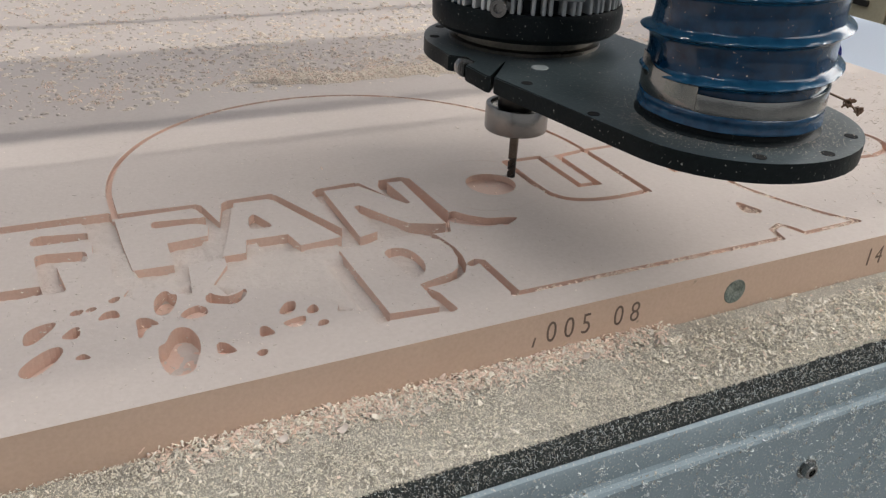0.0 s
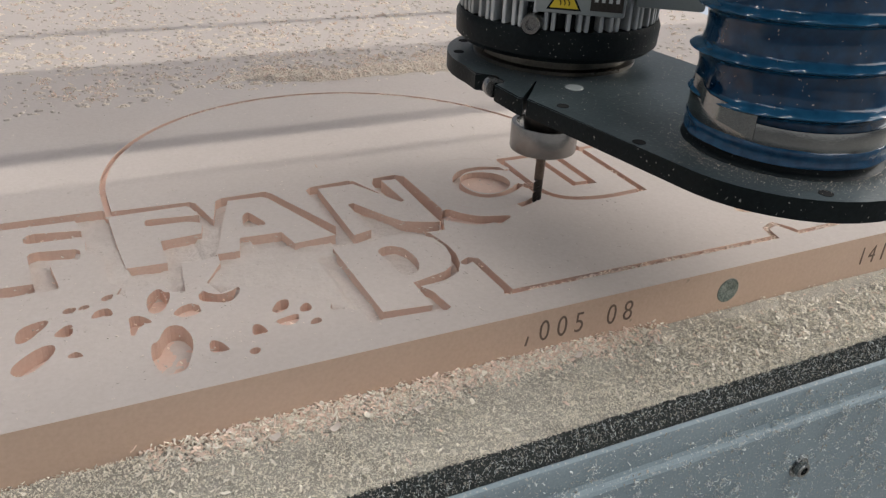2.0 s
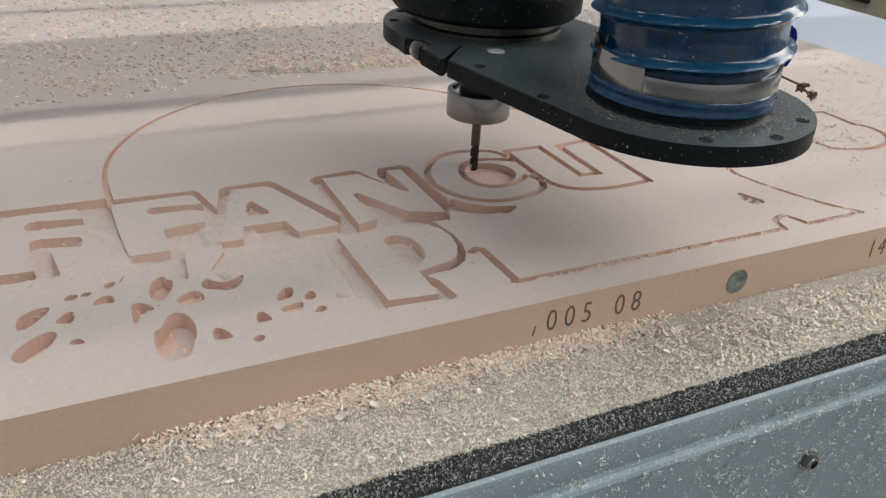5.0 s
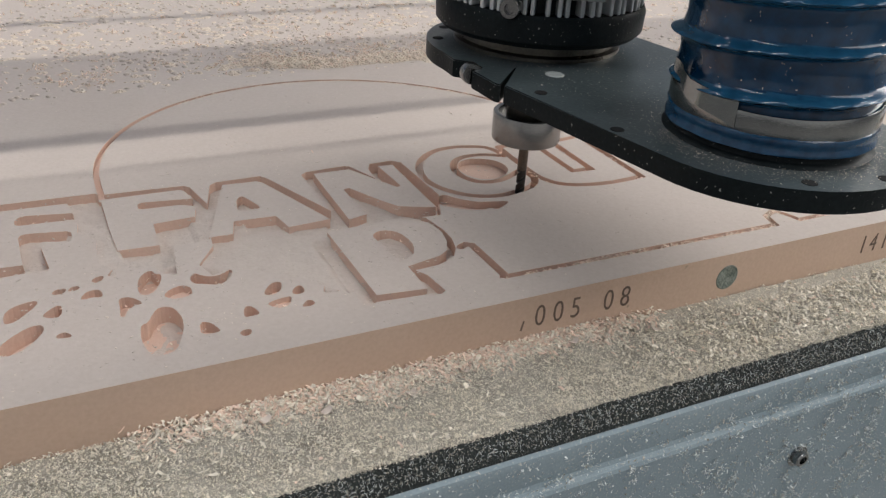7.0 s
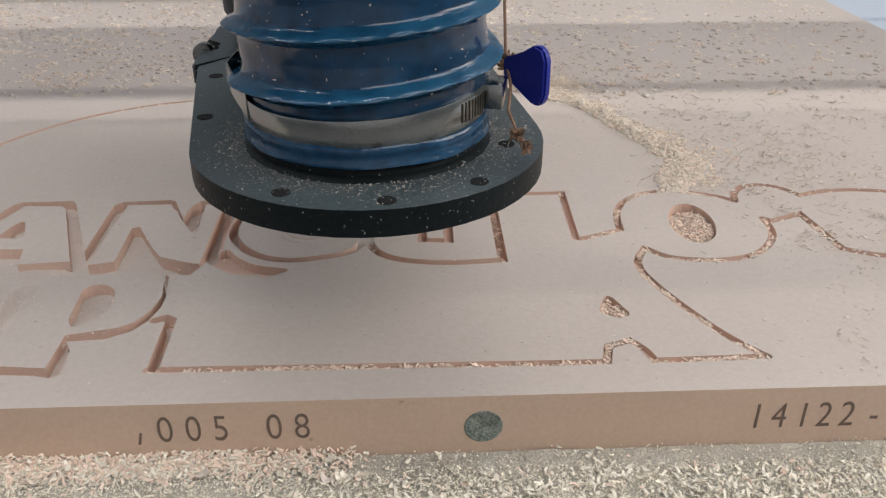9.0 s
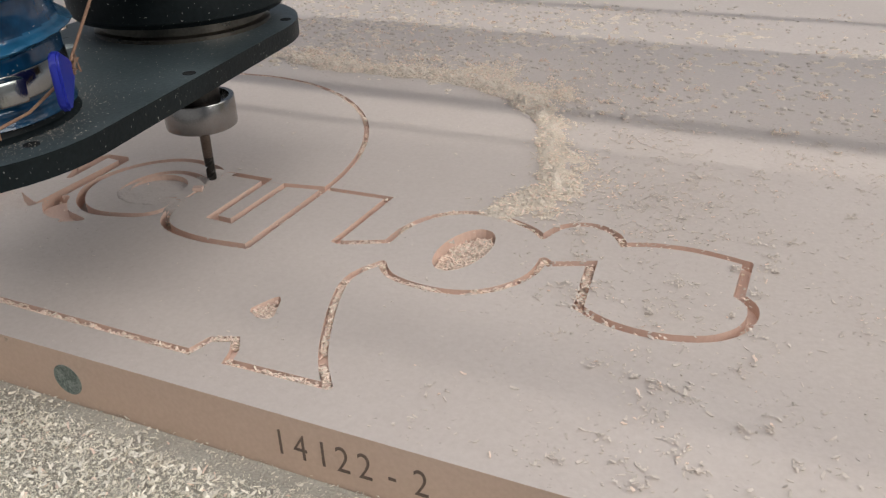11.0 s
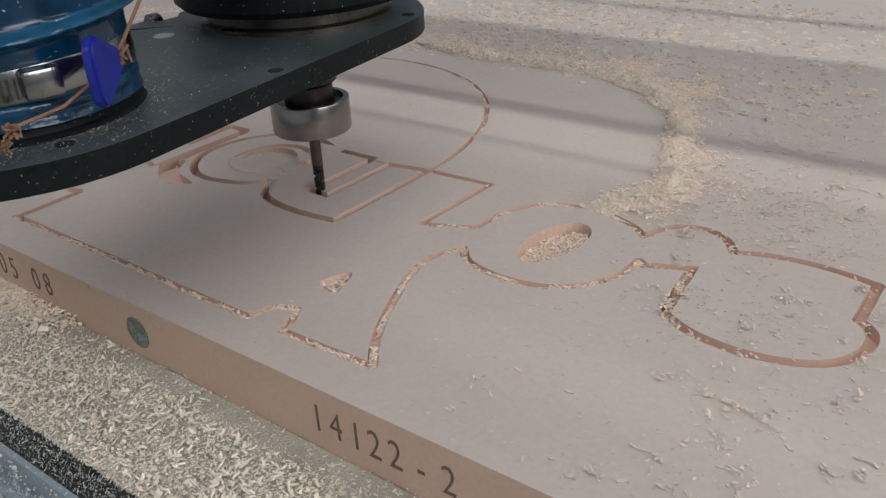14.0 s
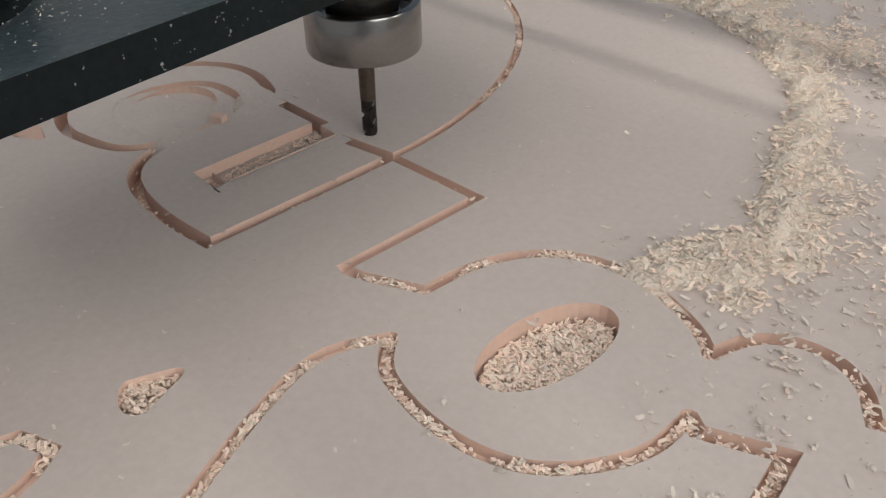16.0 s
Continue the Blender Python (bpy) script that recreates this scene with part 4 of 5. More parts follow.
def curled_flake(length, width, bend):
    bm = bmesh.new()
    rows = []
    n = 9
    for i in range(n):
        s = i / (n - 1)
        a = bend * (s - 0.5)
        w = width * (0.45 + 0.55 * math.sin(math.pi * min(1, 0.15 + s * 0.8))) / 2
        cx, cz = length / bend * math.sin(a), length / bend * (1 - math.cos(a))
        wob = 0.12 * width * math.sin(5 * s)
        rows.append([bm.verts.new((cx, -w + wob, cz)), bm.verts.new((cx, w + wob, cz + 0.1 * width)), bm.verts.new((cx, w + wob, cz + 0.1 * width + 0.0003)),
                     bm.verts.new((cx, -w + wob, cz + 0.0003))])
    for u, v in zip(rows, rows[1:]):
        for k in range(4):
            bm.faces.new((u[k], u[(k + 1) % 4], v[(k + 1) % 4], v[k]))
    bm.faces.new(rows[0][::-1]), bm.faces.new(rows[-1])
    return bm


flakes = []
for size, wide, bend, mat, label in ((0.0062, 0.0034, 2.0, M_LOOSE, "large pinkish curled flake on the dusty bed"),
                                     (0.0052, 0.0026, 2.6, M_BEDCHIP, "cream curled flake on the dusty bed"),
                                     (0.0038, 0.0013, 0.8, M_LOOSE, "long splinter of board lying on the board face")):
    ob = tagged(part("wood_flake", curled_flake(size, wide, bend), mat, smooth=50), label, "flake", group="large loose flakes")
    flakes.append(ob)
flakes[0].matrix_world = pose(-0.205, -0.016, 0.0032, 8, 0, 40)
flakes[1].matrix_world = pose(-0.178, -0.021, 0.0032, -10, 5, 110)
flakes[2].matrix_world = pose(0.118, 0.245, BOARD_TOP, 0, 0, -20)
rnd = random.Random(9)
for k in range(9):
    x = rnd.uniform(-0.30, -0.03)
    copy_thing(flakes[k % 2], pose(x, rnd.uniform(-0.014, -0.004), rnd.uniform(0.0035, 0.0050), rnd.uniform(-25, 25), rnd.uniform(-20, 20), rnd.uniform(0, 360)))
for x, y, a in ((0.105, 0.205, 30), (-0.050, 0.262, 80), (0.245, 0.088, 50), (0.262, 0.062, -30), (0.212, 0.208, 15), (0.233, 0.236, 70), (0.30, 0.16, 120), (0.19, 0.05, 5),
                (0.225, 0.020, 60), (0.06, 0.41, 10)):
    copy_thing(flakes[2], pose(x, y, BOARD_TOP, rnd.uniform(-8, 8), 0, a))


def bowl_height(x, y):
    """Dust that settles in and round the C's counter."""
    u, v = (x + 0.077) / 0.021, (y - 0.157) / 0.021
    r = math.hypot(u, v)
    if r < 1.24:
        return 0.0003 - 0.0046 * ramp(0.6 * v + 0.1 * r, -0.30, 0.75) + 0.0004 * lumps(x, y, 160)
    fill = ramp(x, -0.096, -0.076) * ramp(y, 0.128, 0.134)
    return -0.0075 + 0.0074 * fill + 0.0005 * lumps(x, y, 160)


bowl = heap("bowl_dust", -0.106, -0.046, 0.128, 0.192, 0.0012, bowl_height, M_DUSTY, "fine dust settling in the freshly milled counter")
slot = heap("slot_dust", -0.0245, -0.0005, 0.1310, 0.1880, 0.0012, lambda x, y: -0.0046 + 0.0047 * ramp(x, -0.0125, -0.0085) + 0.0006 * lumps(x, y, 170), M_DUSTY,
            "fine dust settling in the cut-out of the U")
spots = [(rng.uniform(-0.021, -0.0095), rng.uniform(0.134, 0.185), -0.0046 + 0.0012 * rng.random()) for _ in range(330)]
shavings("crumb_layer", spots, [M_CHIP_PINK], "crumbs on the dust", length=(0.8, 2.4), width=(0.5, 1.2), thick=0.3, parent=slot)
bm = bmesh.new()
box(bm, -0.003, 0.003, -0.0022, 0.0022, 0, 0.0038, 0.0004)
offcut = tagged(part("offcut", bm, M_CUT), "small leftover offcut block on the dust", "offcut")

# ---- the milling head ----
HOSE = (0.0208, -0.1619)
PLATE0, PLATE1, RIM = 0.0923, 0.1018, 0.0647
head = new("milling_head", None)
tagged(head, "black milling spindle with suction plate and blue hose", "milling spindle")

# suction plate: two round ends joined by straight sides, with a split clamp
bm = bmesh.new()
axis = Vector(HOSE).normalized()
turn = math.atan2(axis.y, axis.x)
pts = []
for (cx, cy), a0 in ((HOSE, turn - math.pi / 2), ((0, -0.0024), turn + math.pi / 2)):
    for i in range(25):
        a = a0 + math.pi * i / 24
        pts.append((cx + RIM * math.cos(a), cy + RIM * math.sin(a)))
pts += [(-0.0655, -0.024), (-0.0570, -0.030), (-0.0560, -0.042), (-0.0650, -0.045), (-0.0640, -0.0675), (-0.0622, -0.0699), (-0.0407, -0.0454),
        (-0.0393, -0.0466), (-0.0608, -0.0711)]
prism(bm, pts, PLATE0, PLATE1)
bmesh.ops.bevel(bm, geom=[e for e in bm.edges if abs(e.verts[0].co.z - e.verts[1].co.z) < 1e-6], offset=0.0006, segments=2, affect="EDGES")
# upper face gets the paler colour of dust and painted sheen, sides stay near-black
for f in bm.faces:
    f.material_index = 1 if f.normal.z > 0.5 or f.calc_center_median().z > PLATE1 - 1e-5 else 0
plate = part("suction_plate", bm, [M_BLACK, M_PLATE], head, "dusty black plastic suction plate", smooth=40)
holes = [(-0.0437, -0.1403), (-0.0494, -0.0865), (-0.0056, -0.2125), (0.0282, -0.2198), (0.0584, -0.2064), (0.0710, -0.1735), (0.0685, -0.0803), (0.0531, 0.0222), (-0.0545, 0.0180), (-0.0400, 0.0400)]
for along in holes:
    bm = bmesh.new()
    lathe(bm, [(0.0032, -0.0001), (0.0031, 0.00025), (0, 0.00025)], 14)
    part("screw_hole", bm, M_HOLE, plate, smooth=40, at=pose(along[0], along[1], PLATE1))

bm = bmesh.new()
lathe(bm, [(0, 0), (0.0052, 0), (0.0056, 0.001), (0.0056, 0.0050), (0.0048, 0.0062), (0, 0.0064)], 20)
part("clamp_bolt", bm, M_STEEL, plate, "steel clamp bolt", smooth=35, at=pose(-0.0640, -0.0440, PLATE0 + 0.007, -90, 0, -8))
for x, y, r in ((-0.0265, -0.0625, 0.0050),):
    bm = bmesh.new()
    lathe(bm, [(r, 0), (r * 0.94, 0.0004), (0, 0.0003)], 20)
    part("plug_mark", bm, M_GREY, plate, "worn grey plug", smooth=35, at=pose(x, y, PLATE1))

# spindle nose, collet nut and cutter
bm = bmesh.new()
lathe(bm, [(0, 0.054), (0.0130, 0.054), (0.0130, 0.066), (0.0155, 0.068), (0.0155, 0.074), (0.0180, 0.076), (0.0180, PLATE0 + 0.002), (0, PLATE0 + 0.002)], 40)
part("spindle_nose", bm, M_BIT, head, "dark steel spindle nose", smooth=35)
bm = bmesh.new()
lathe(bm, [(0.0060, 0.0408), (0.0196, 0.0408), (0.0207, 0.0415), (0.0210, 0.0426), (0.0210, 0.0578), (0.0207, 0.0584), (0.0180, 0.0585), (0.0174, 0.0545), (0.0130, 0.0545)], 48)
part("collet_nut", bm, M_STEEL, head, "polished steel collet nut", smooth=35)
bm = bmesh.new()
lathe(bm, [(0, 0.0205), (0.0030, 0.0205), (0.0031, 0.0410), (0.0058, 0.0411), (0.0058, 0.046), (0, 0.046)], 24)
cutter = part("shank", bm, M_SHANK, head, "brown-stained steel cutter shank", smooth=35)
bm = bmesh.new()
n, turns = 40, 1.4
rings = []
for i in range(n + 1):
    z = 0.0210 * i / n
    ph = 2 * math.pi * turns * i / n
    rings.append([bm.verts.new(((0.0029 if k % 8 not in (3, 4) else 0.0021) * math.cos(2 * math.pi * k / 16 + ph),
                                (0.0029 if k % 8 not in (3, 4) else 0.0021) * math.sin(2 * math.pi * k / 16 + ph), z)) for k in range(16)])
for u, v in zip(rings, rings[1:]):
    for k in range(16):
        bm.faces.new((u[k], u[(k + 1) % 16], v[(k + 1) % 16], v[k]))
bm.faces.new(rings[0][::-1])
bm.faces.new(rings[-1])
part("flute", bm, M_BIT, cutter, "dark spiral cutting flutes", smooth=30)

# neck, clamping ring and finned motor body
bm = bmesh.new()
lathe(bm, [(0.0480, PLATE1), (0.0480, PLATE1 + 0.002), (0.0450, PLATE1 + 0.003), (0.0450, PLATE1 + 0.0075), (0.0465, PLATE1 + 0.0080), (0.0465, PLATE1 + 0.0098), (0.040, PLATE1 + 0.0098)], 64)
part("neck", bm, M_NECK, head, "oily dark steel neck", smooth=30)
RING = PLATE1 + 0.0095
bm = bmesh.new()
lathe(bm, [(0.040, RING), (0.0560, RING), (0.0590, RING + 0.003), (0.0595, RING + 0.0135), (0.0580, RING + 0.0170), (0.040, RING + 0.0170)], 64)
part("bearing_ring", bm, M_BLACK, head, "black bearing ring", smooth=35)
bm = bmesh.new()
lathe(bm, [(0.040, RING + 0.017), (0.0510, RING + 0.017), (0.0510, 0.34), (0, 0.34)], 64)
body = part("motor_body", bm, M_BLACK, head, "black ribbed motor body", smooth=35)
bm = bmesh.new()
box(bm, 0.0505, 0.0575, -0.0012, 0.0012, RING + 0.017, RING + 0.035, 0.0006)
fin_mesh = mesh_of(bm, "fin", M_ALU)
for i in range(60):
    fin = new("fin", fin_mesh)
    fin.matrix_world = pose(0, 0, 0, 0, 0, 360 * i / 60 + (2 if i % 3 else 0))
    fin.parent = body
bm = bmesh.new()
lathe(bm, [(0.0505, RING + 0.031), (0.0600, RING + 0.031), (0.0605, RING + 0.034), (0.0605, 0.33), (0.05, 0.33)], 8)
house = part("housing", bm, M_GREY, head, "grey motor housing", smooth=20, at=pose(0, 0, 0, 0, 0, 236 + 22.5))
face = pose(0, 0, 0, 0, 0, 236 + 90)
bm = bmesh.new()
box(bm, -0.012, 0.034, -0.0612, -0.0540, RING + 0.0270, 0.30, 0.0015)
panel_box = part("terminal_cover", bm, M_GREY, head, "light grey terminal cover", smooth=30, at=face)
bm = bmesh.new()
prism(bm, [(-0.0090, 0.0), (0.0090, 0.0), (0.0004, 0.0155), (-0.0004, 0.0155)], 0, 0.0004)
sign = part("warning_sign", bm, M_BLACK, panel_box, "black-edged yellow hot-surface warning triangle", at=face @ pose(0.0026, -0.0613, RING + 0.0292, 90, 0, 0))
bm = bmesh.new()
prism(bm, [(-0.0074, 0.0010), (0.0074, 0.0010), (0, 0.0140)], 0, 0.0003)
part("sign_field", bm, M_YELLOW, panel_box, "yellow field", at=face @ pose(0.0026, -0.0618, RING + 0.0292, 90, 0, 0))
for k in (-1, 0, 1):
    bm = bmesh.new()
    tube(bm, [(k * 0.0022 + 0.0005 * math.sin(q * 1.1), 0.0026 + 0.0007 * q, 0) for q in range(7 if k else 9)], 0.0003, 5)
    part("heat_mark", bm, M_BLACK, panel_box, at=face @ pose(0.0026, -0.0622, RING + 0.0292, 90, 0, 0))
bm = bmesh.new()
box(bm, 0.0160, 0.0325, -0.0620, -0.0610, RING + 0.0300, RING + 0.062)
plate_sign = part("name_plate", bm, M_BIT, panel_box, "dark name plate with unreadable bars", at=face)
for k in range(4):
    bm = bmesh.new()
    box(bm, 0.0178 + 0.0036 * k, 0.0196 + 0.0036 * k, -0.0623, -0.0619, RING + 0.0345, RING + 0.055 - 0.004 * (k % 2))
    part("bar", bm, M_ALU, panel_box, at=face)
bm = bmesh.new()
box(bm, 0.040, 0.076, -0.045, 0.02, RING + 0.030, 0.30, 0.002)
part("side_cover", bm, M_GREY, head, "grey side cover", smooth=30, at=face)
bm = bmesh.new()
box(bm, -0.072, -0.040, -0.048, 0.02, RING + 0.030, 0.30, 0.002)
part("side_cover", bm, M_GREY, head, "grey side cover", smooth=30, at=face)
bm = bmesh.new()
lathe(bm, [(0, 0), (0.0055, 0), (0.0055, 0.010), (0.0048, 0.0112), (0.0028, 0.0112), (0.0026, 0.0085), (0, 0.0085)], 24)
part("socket_screw", bm, M_STEEL, head, "steel socket screw", smooth=35, at=pose(-0.0385, -0.0370, RING + 0.0205, 90, 0, -46))

# hose socket, hose, clamp
bm = bmesh.new()
hx, hy = HOSE
lathe(bm, [(0.0452, PLATE1), (0.0442, PLATE1 + 0.0008), (0.0424, PLATE1 + 0.0018), (0.0416, PLATE1 + 0.004), (0.0420, PLATE1 + 0.030), (0.041, PLATE1 + 0.030)], 64, hx, hy)
part("hose_socket", bm, M_BLACK, head, "dusty black hose socket", smooth=35)
bm = bmesh.new()
Z0, PITCH, N, STEP = PLATE1 + 0.0050, 0.0190, 96, 0.0007
rows = []
for j in range(int(0.34 / STEP)):
    z = Z0 + j * STEP
    ring = []
    for k in range(N):
        a = 2 * math.pi * k / N
        u = ((z - Z0) / PITCH - k / N) % 1.0
        swell = math.exp(-((u - 0.5) / 0.085) ** 2) + 0.22 * math.exp(-((u - 0.5) / 0.25) ** 2)
        fade = min(1, max(0, (z - Z0 - 0.014) / 0.006))
        crease = 0.0004 * noise.noise((a * 3, z * 160, 2.0)) + 0.0006 * noise.noise((a * 1.5, z * 50, 5.0))
        r = 0.0430 + (0.0046 * swell) * fade + crease * fade + 0.0005 * math.sin(5 * a + 30 * z) * fade
        ring.append(bm.verts.new((hx + r * math.cos(a), hy + r * math.sin(a), z)))
    rows.append(ring)
for u, v in zip(rows, rows[1:]):
    for k in range(N):
        wall = bm.faces.new((u[k], u[(k + 1) % N], v[(k + 1) % N], v[k]))
        phase = ((u[k].co.z - Z0) / PITCH - k / N) % 1.0
        wall.material_index = 1 if abs(phase - 0.5) < 0.15 else 0
part("hose", bm, [M_HOSE, M_RIB], head, "translucent blue ribbed suction hose", smooth=60)
bm = bmesh.new()
cuff = []
for r, z in ((0.0424, 0.0046), (0.0440, 0.0044), (0.0448, 0.0050), (0.0446, 0.0060), (0.0438, 0.0074), (0.0441, 0.0092), (0.0446, 0.0106), (0.0440, 0.0122), (0.0430, 0.0126)):
    cuff.append([bm.verts.new((hx + (r + 0.0004 * noise.noise((k * 0.22, z * 300, 3.0))) * math.cos(2 * math.pi * k / 96),
                               hy + (r + 0.0004 * noise.noise((k * 0.22, z * 300, 3.0))) * math.sin(2 * math.pi * k / 96),
                               PLATE1 + z + 0.0006 * noise.noise((k * 0.15, 1.0, 3.0)))) for k in range(96)])
for u, v in zip(cuff, cuff[1:]):
    for k in range(96):
        bm.faces.new((u[k], u[(k + 1) % 96], v[(k + 1) % 96], v[k]))
part("hose_cuff", bm, M_CUFF, head, "pale blue lower rim of the hose", smooth=60)
bm = bmesh.new()
lathe(bm, [(0.0432, -0.0052), (0.0440, -0.0052), (0.0442, -0.0046), (0.0442, 0.0046), (0.0440, 0.0052), (0.0432, 0.0052)], 72)
clamp = part("hose_clamp", bm, M_BAND, head, "bright steel hose clamp band", smooth=40, at=pose(hx, hy, PLATE1 + 0.0175, 2.0, -2.5, 0))
bm = bmesh.new()
box(bm, -0.006, 0.006, -0.0035, 0.0035, -0.0047, 0.0047, 0.0012)
part("worm_housing", bm, M_BAND, clamp, "clamp screw housing", smooth=35, at=pose(hx + 0.0468 * math.cos(radians(-14)), hy + 0.0468 * math.sin(radians(-14)), PLATE1 + 0.0195, 0, 0, 76))

for k in range(9):
    bm = bmesh.new()
    box(bm, -0.0004, 0.0003, -0.0004, 0.0004, -0.0034, 0.0034)
    part("thread_slot", bm, M_NECK, clamp, at=pose(hx, hy, PLATE1 + 0.0182, 0, 0, -42 + 2.7 * k) @ pose(0.0442, 0, 0, 0, 0, 0))

# blue wing key tied on with cord
bm = bmesh.new()
outline = [(0, -0.0045), (0.006, -0.005), (0.012, -0.009), (0.019, -0.0135), (0.024, -0.0125), (0.0265, -0.008), (0.0265, 0.008), (0.024, 0.0125),
           (0.019, 0.0135), (0.012, 0.009), (0.006, 0.005), (0, 0.0045)]
prism(bm, outline, -0.0022, 0.0022)
bmesh.ops.bevel(bm, geom=list(bm.edges), offset=0.0011, segments=2, affect="EDGES")
key = part("wing_key", bm, M_KEY, head, "royal blue plastic wing key", smooth=50, at=pose(0.0725, -0.150, 0.1240, 90, 0, -53) @ Matrix.Scale(0.83, 4))
kx, ky, kz = 0.0725, -0.149, 0.1255
bm = bmesh.new()
tube(bm, [(kx, ky, kz), (kx + 0.001, ky + 0.028, kz + 0.035), (kx, ky + 0.058, kz + 0.075), (kx, ky + 0.12, kz + 0.16)], 0.0006)
part("cord", bm, M_CORD, head, "thin twisted cord")
bm = bmesh.new()
tube(bm, [(kx, ky, kz), (kx + 0.001, ky - 0.010, kz - 0.006), (kx - 0.001, ky - 0.022, kz - 0.012), (0.0725, -0.190, 0.112)], 0.0006)
part("cord", bm, M_CORD, head, "thin twisted cord")
rnd = random.Random(4)
for at, size, count in (((kx, ky, kz), 0.0034, 44), ((0.0725, -0.190, 0.1115), 0.0024, 34), ((0.0750, -0.1940, 0.1085), 0.0021, 26)):
    bm = bmesh.new()
    pts = [(at[0] + rnd.uniform(-1, 1) * size, at[1] + rnd.uniform(-1, 1) * size, at[2] + rnd.uniform(-1, 1) * size) for _ in range(count)]
    tube(bm, pts, 0.0005, 5)
    part("knot", bm, M_CORD, head, "frayed brown cord knot")
# torn end of the clamp band
bm = bmesh.new()
path = [(0.0440, 206), (0.0447, 196), (0.0470, 187), (0.0488, 180), (0.0474, 173), (0.0456, 167), (0.0468, 161)]
rows = []
for k, (r, a) in enumerate(path):
    c, s = math.cos(radians(a)), math.sin(radians(a))
    z = PLATE1 + 0.0182 + 0.0019 * k
    h = 0.0052 - 0.0004 * k
    rows.append([bm.verts.new((hx + (r + o) * c, hy + (r + o) * s, z + e)) for o, e in ((0, -h), (0.0006, -h), (0.0006, h), (0, h))])
for u, v in zip(rows, rows[1:]):
    for k in range(4):
        bm.faces.new((u[k], u[(k + 1) % 4], v[(k + 1) % 4], v[k]))
bm.faces.new(rows[0]), bm.faces.new(rows[-1])
part("band_tail", bm, M_BAND, head, "bent torn tail of the clamp band", smooth=50)

# crumbs lying on the plate, thickest round the hose socket
rng = np.random.default_rng(5)
spots = []
while len(spots) < 1700:
    a, r = rng.uniform(0, 2 * math.pi), 0.0450 + abs(rng.normal(0, 0.008))
    if r < 0.0635 and (math.sin(a) < 0.3 or rng.random() < 0.25):
        spots.append((hx + r * math.cos(a), hy + r * math.sin(a), PLATE1 + 0.0002))
for _ in range(650):
    u, w = rng.random(), rng.uniform(-0.055, 0.055)
    x, y = u * hx + w, u * hy
    if math.hypot(x, y) > 0.05 and math.hypot(x - hx, y - hy) > 0.047:
        spots.append((x, y, PLATE1 + 0.0002))
shavings("plate_dust", spots, [M_CHIP], "fine pale crumbs on the plate", length=(0.2, 0.9), width=(0.15, 0.4), tilt=15, parent=plate)
spots = []
for _ in range(260):
    a, z = rng.uniform(0, 2 * math.pi), PLATE1 + 0.024 + 0.06 * rng.random() ** 1.3
    spots.append((hx + 0.0440 * math.cos(a), hy + 0.0440 * math.sin(a), z))
shavings("hose_dust", spots, [M_CHIP], "fine crumbs clinging to the hose", length=(0.3, 1.2), width=(0.15, 0.4), tilt=60, parent=head)
bm = bmesh.new()
box(bm, -0.11, 0.11, 0.062, 0.10, 0.29, 0.62, 0.004)
part("carriage", bm, M_GREY, head, "grey carriage plate")

# gantry beam that carries the head, over the board
bm = bmesh.new()
box(bm, -1.4, 1.05, 0.102, 0.255, 0.36, 0.50, 0.006)
gantry = tagged(new("gantry", None), "grey machine gantry beam over the board", "gantry")
part("beam", bm, M_GREY, gantry)
bm = bmesh.new()
box(bm, -1.36, 1.01, 0.346, 0.358, 0.486, 0.496, 0.003)
part("cable_rail", bm, M_GREY, gantry, "slim grey cable rail behind the beam")
for x in (-1.20, 0.90):
    bm = bmesh.new()
    box(bm, x - 0.012, x + 0.012, 0.2545, 0.3465, 0.487, 0.495)
    part("bracket", bm, M_GREY, gantry)
for x in (-1.30, 0.95):
    bm = bmesh.new()
    box(bm, x - 0.04, x + 0.04, 0.115, 0.242, -0.85, 0.36, 0.004)
    part("post", bm, M_GREY, gantry)


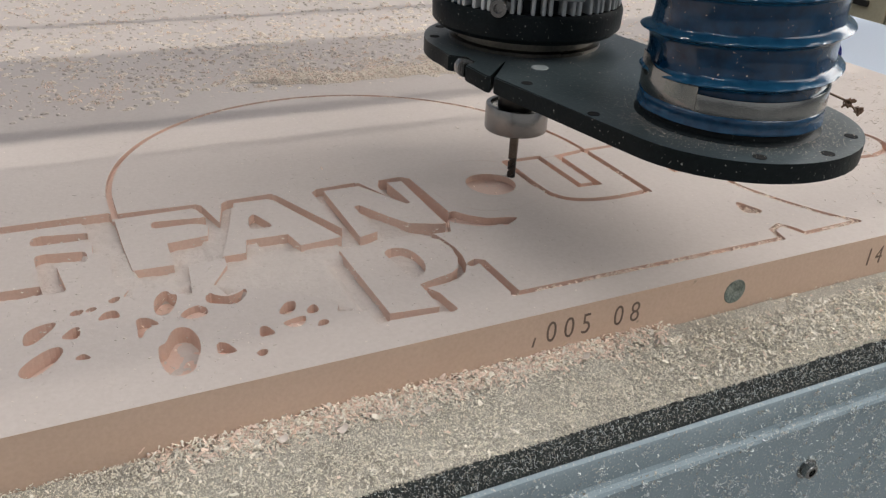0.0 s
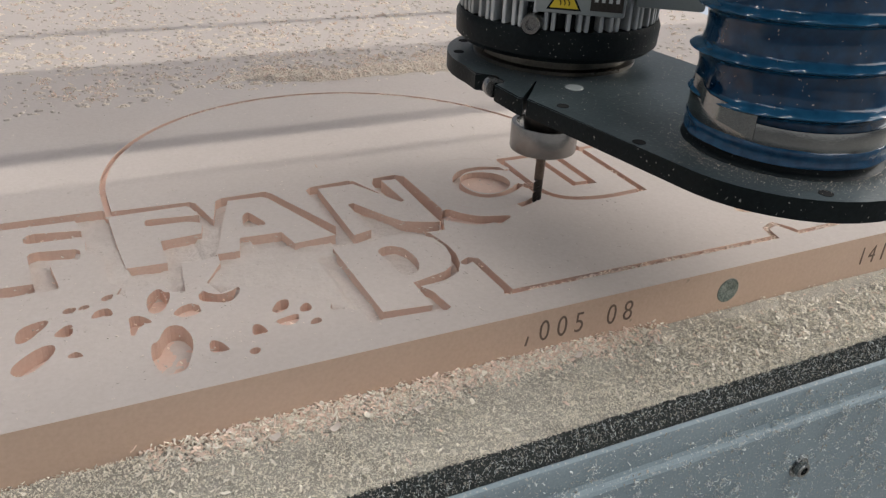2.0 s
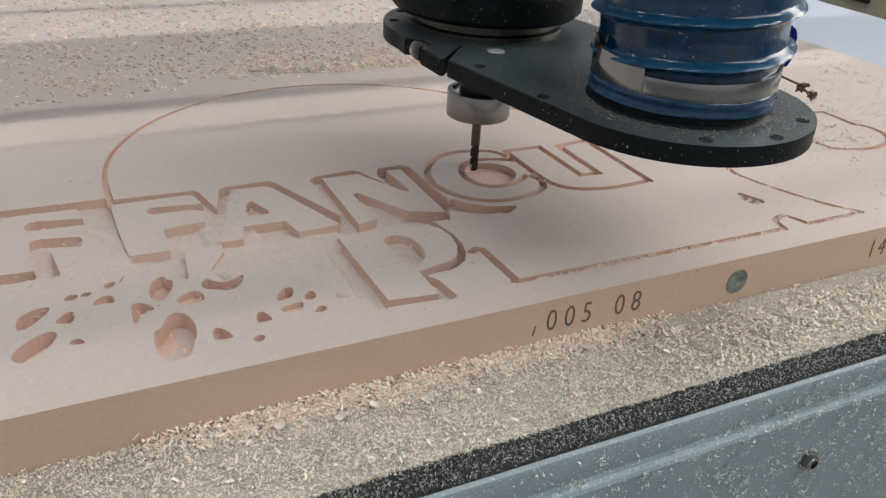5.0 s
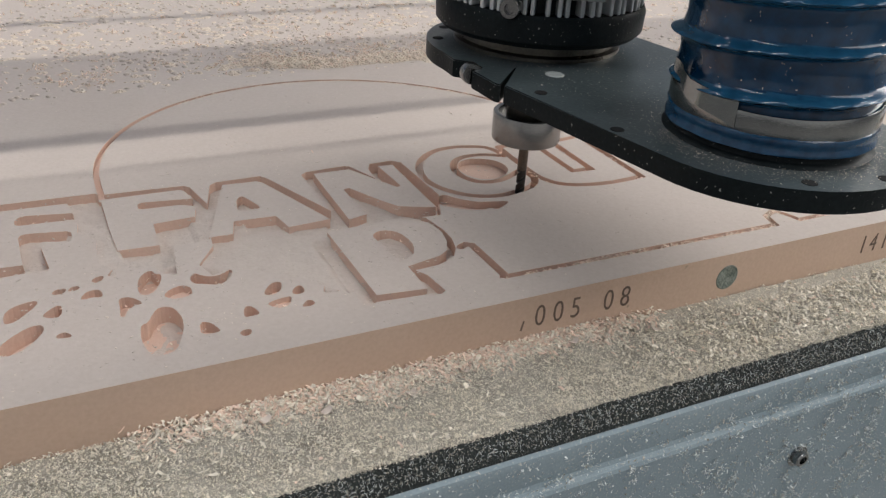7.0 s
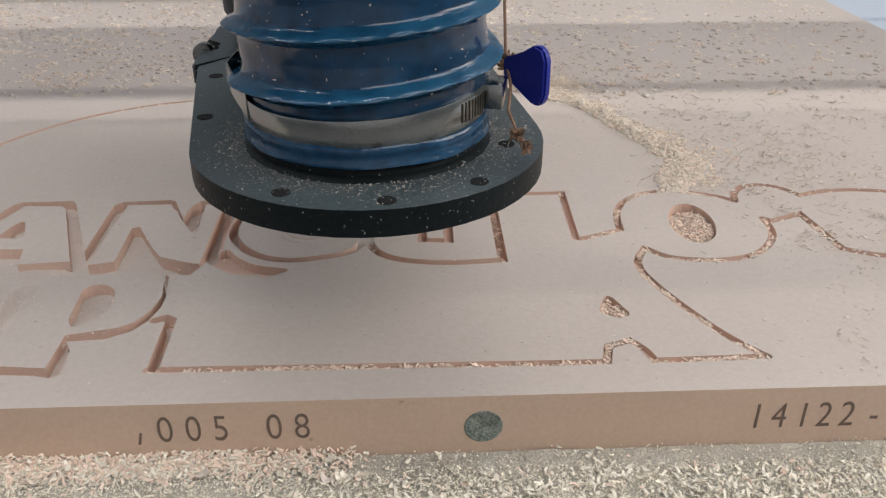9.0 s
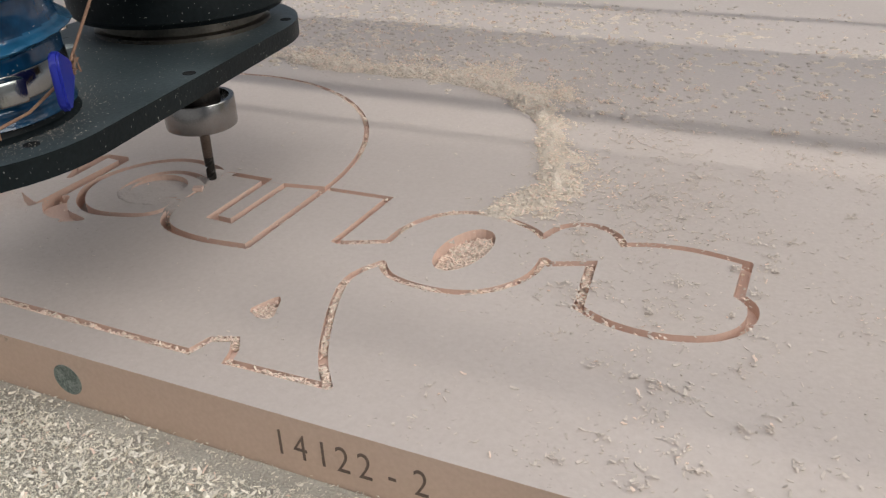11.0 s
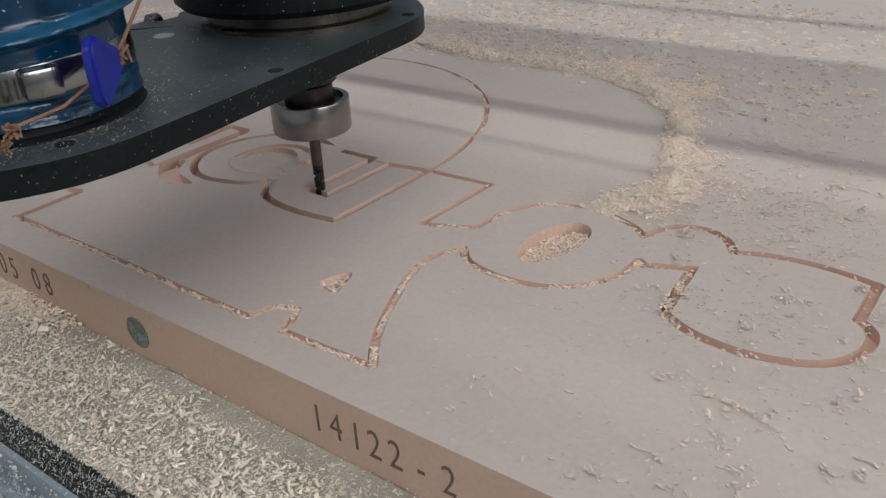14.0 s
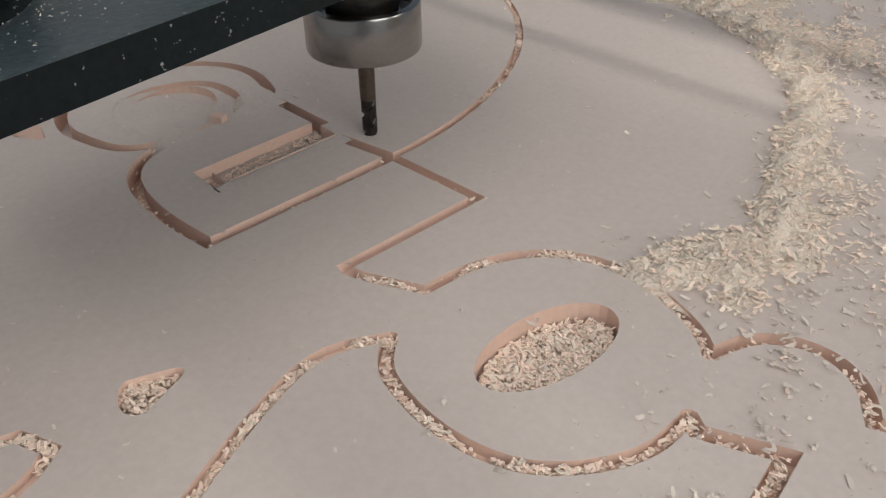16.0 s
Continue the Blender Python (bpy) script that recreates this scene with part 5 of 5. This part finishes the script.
# ---- motion ----
def cutter_rows():
    """Seconds and the cutter tip's place in mm."""
    rows = [
        (0, -58.3, 163.5), (0.25, -74.2, 171.5), (0.5, -90.1, 169.5), (0.75, -100.6, 151.3), (1, -86.2, 134.0), (1.25, -70.6, 136.7), (1.5, -56.0, 147.4), (1.75, -52.6, 134.4),
        (2, -58.3, 122.3), (2.25, -78.8, 110.9), (2.5, -102.2, 119.5), (2.75, -118.9, 132.2), (3, -118.6, 160.9), (3.25, -108.2, 181.0), (3.5, -89.9, 190.0), (3.75, -72.9, 191.0),
        (4, -58.9, 186.0), (4.2, -55.9, 177.1)]
    # second pass of the C
    rows += [
        (4.6, -57.7, 168.3), (5, -81.5, 174.5), (5.4, -98.4, 155.7), (5.8, -87.2, 132.9), (6.2, -63.0, 138.1), (6.5, -48.9, 139.3), (6.75, -56.0, 121.9), (7, -72.1, 117.5),
        (7.25, -95.7, 114.5), (7.5, -113.3, 132.5), (7.75, -122.0, 158.0), (8, -111.0, 181.5), (8.25, -89.8, 194.3), (8.5, -66.0, 197.9), (9, -63.4, 199.5), (9.5, -62.2, 199.8),
        (10, -58.2, 189.3)]
    # over to the U
    rows += [
        (10.2, -55.9, 184.9), (11.2, -54.7, 177.0), (12.3, -55.6, 171.2), (12.5, -56.4, 176.4), (12.75, -44.1, 185.6), (13, -30.8, 190.9), (13.25, -19.6, 178.1), (13.5, -18.4, 161.4),
        (13.75, -17.8, 149.0), (14, -16.2, 137.7), (14.25, -6.5, 142.1), (14.5, -14.8, 165.4), (14.75, -6.3, 182.3), (15, 0.2, 190.3), (15.25, 10.7, 193.4), (15.5, 10.2, 195.5),
        (16, -0.1, 196.0)]
    return rows


def tip_height(t):
    return 0.024 - 0.0033 * ramp(t, 7.8, 8.5) * (1 - ramp(t, 8.5, 9.0))


def passed(t0, t1, path, c):
    """When the cutter, going along the path from t0 to t1, comes by c."""
    total, run, best = 0.0, [0.0], (1e9, 0.0)
    for a, b in zip(path, path[1:]):
        total += (b - a).length
        run.append(total)
    for p, r in zip(path, run):
        best = min(best, ((p - c).length, r))
    return t0 + (t1 - t0) * best[1] / total


bm = bmesh.new()
prism(bm, [(-0.0045, -0.024), (0.0045, -0.024), (0.0045, 0.0255), (-0.0045, 0.0255)], -0.013, 0)
island = part("counter_strip", bm, [M_CUT, M_TOP], board)
island.data.polygons[1].material_index = 1


def motions():
    rows = cutter_rows()
    walk(head, [(t, pose(x / 1000, y / 1000, tip_height(t))) for t, x, y in rows])
    walk(gantry, [(t, pose(0, y / 1000, 0)) for t, x, y in rows])
    walk(island, [(t, pose(-0.014, 0.1605, BOARD_TOP - d)) for t, d in ((0, 0.0001), (13.9, 0.0001), (14.6, 0.0085), (16, 0.0085))])
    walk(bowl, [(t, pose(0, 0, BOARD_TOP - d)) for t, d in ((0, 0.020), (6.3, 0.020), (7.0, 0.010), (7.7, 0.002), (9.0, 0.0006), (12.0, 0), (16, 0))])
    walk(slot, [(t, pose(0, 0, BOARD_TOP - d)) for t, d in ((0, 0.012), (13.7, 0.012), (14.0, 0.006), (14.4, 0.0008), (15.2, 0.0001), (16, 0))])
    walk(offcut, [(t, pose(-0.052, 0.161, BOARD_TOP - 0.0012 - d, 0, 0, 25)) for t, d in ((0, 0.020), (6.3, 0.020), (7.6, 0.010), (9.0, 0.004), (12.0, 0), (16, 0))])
    cuts = (((0.0, 1.55), (4.4, 6.3)), ((1.55, 4.2), (6.4, 8.8)), (None, (12.4, 15.3)))
    for row, (path, _), (first, second) in zip(waste, SEGMENTS, cuts):
        for ob, c in row:
            def level(d):
                return pose(c.x / 1000, c.y / 1000, BOARD_TOP - d / 1000)
            t2 = passed(*second, path, c)
            if first:
                t1 = max(passed(*first, path, c), 0.12)
                keys = [(0, 0.05), (t1 - 0.06, 0.05), (t1 + 0.06, 5), (t2 - 0.06, 5), (t2 + 0.06, 9), (16, 9)]
            else:
                keys = [(0, 5), (t2 - 0.06, 5), (t2 + 0.06, 9), (16, 9)]
            walk(ob, [(t, level(d)) for t, d in keys])


motions()
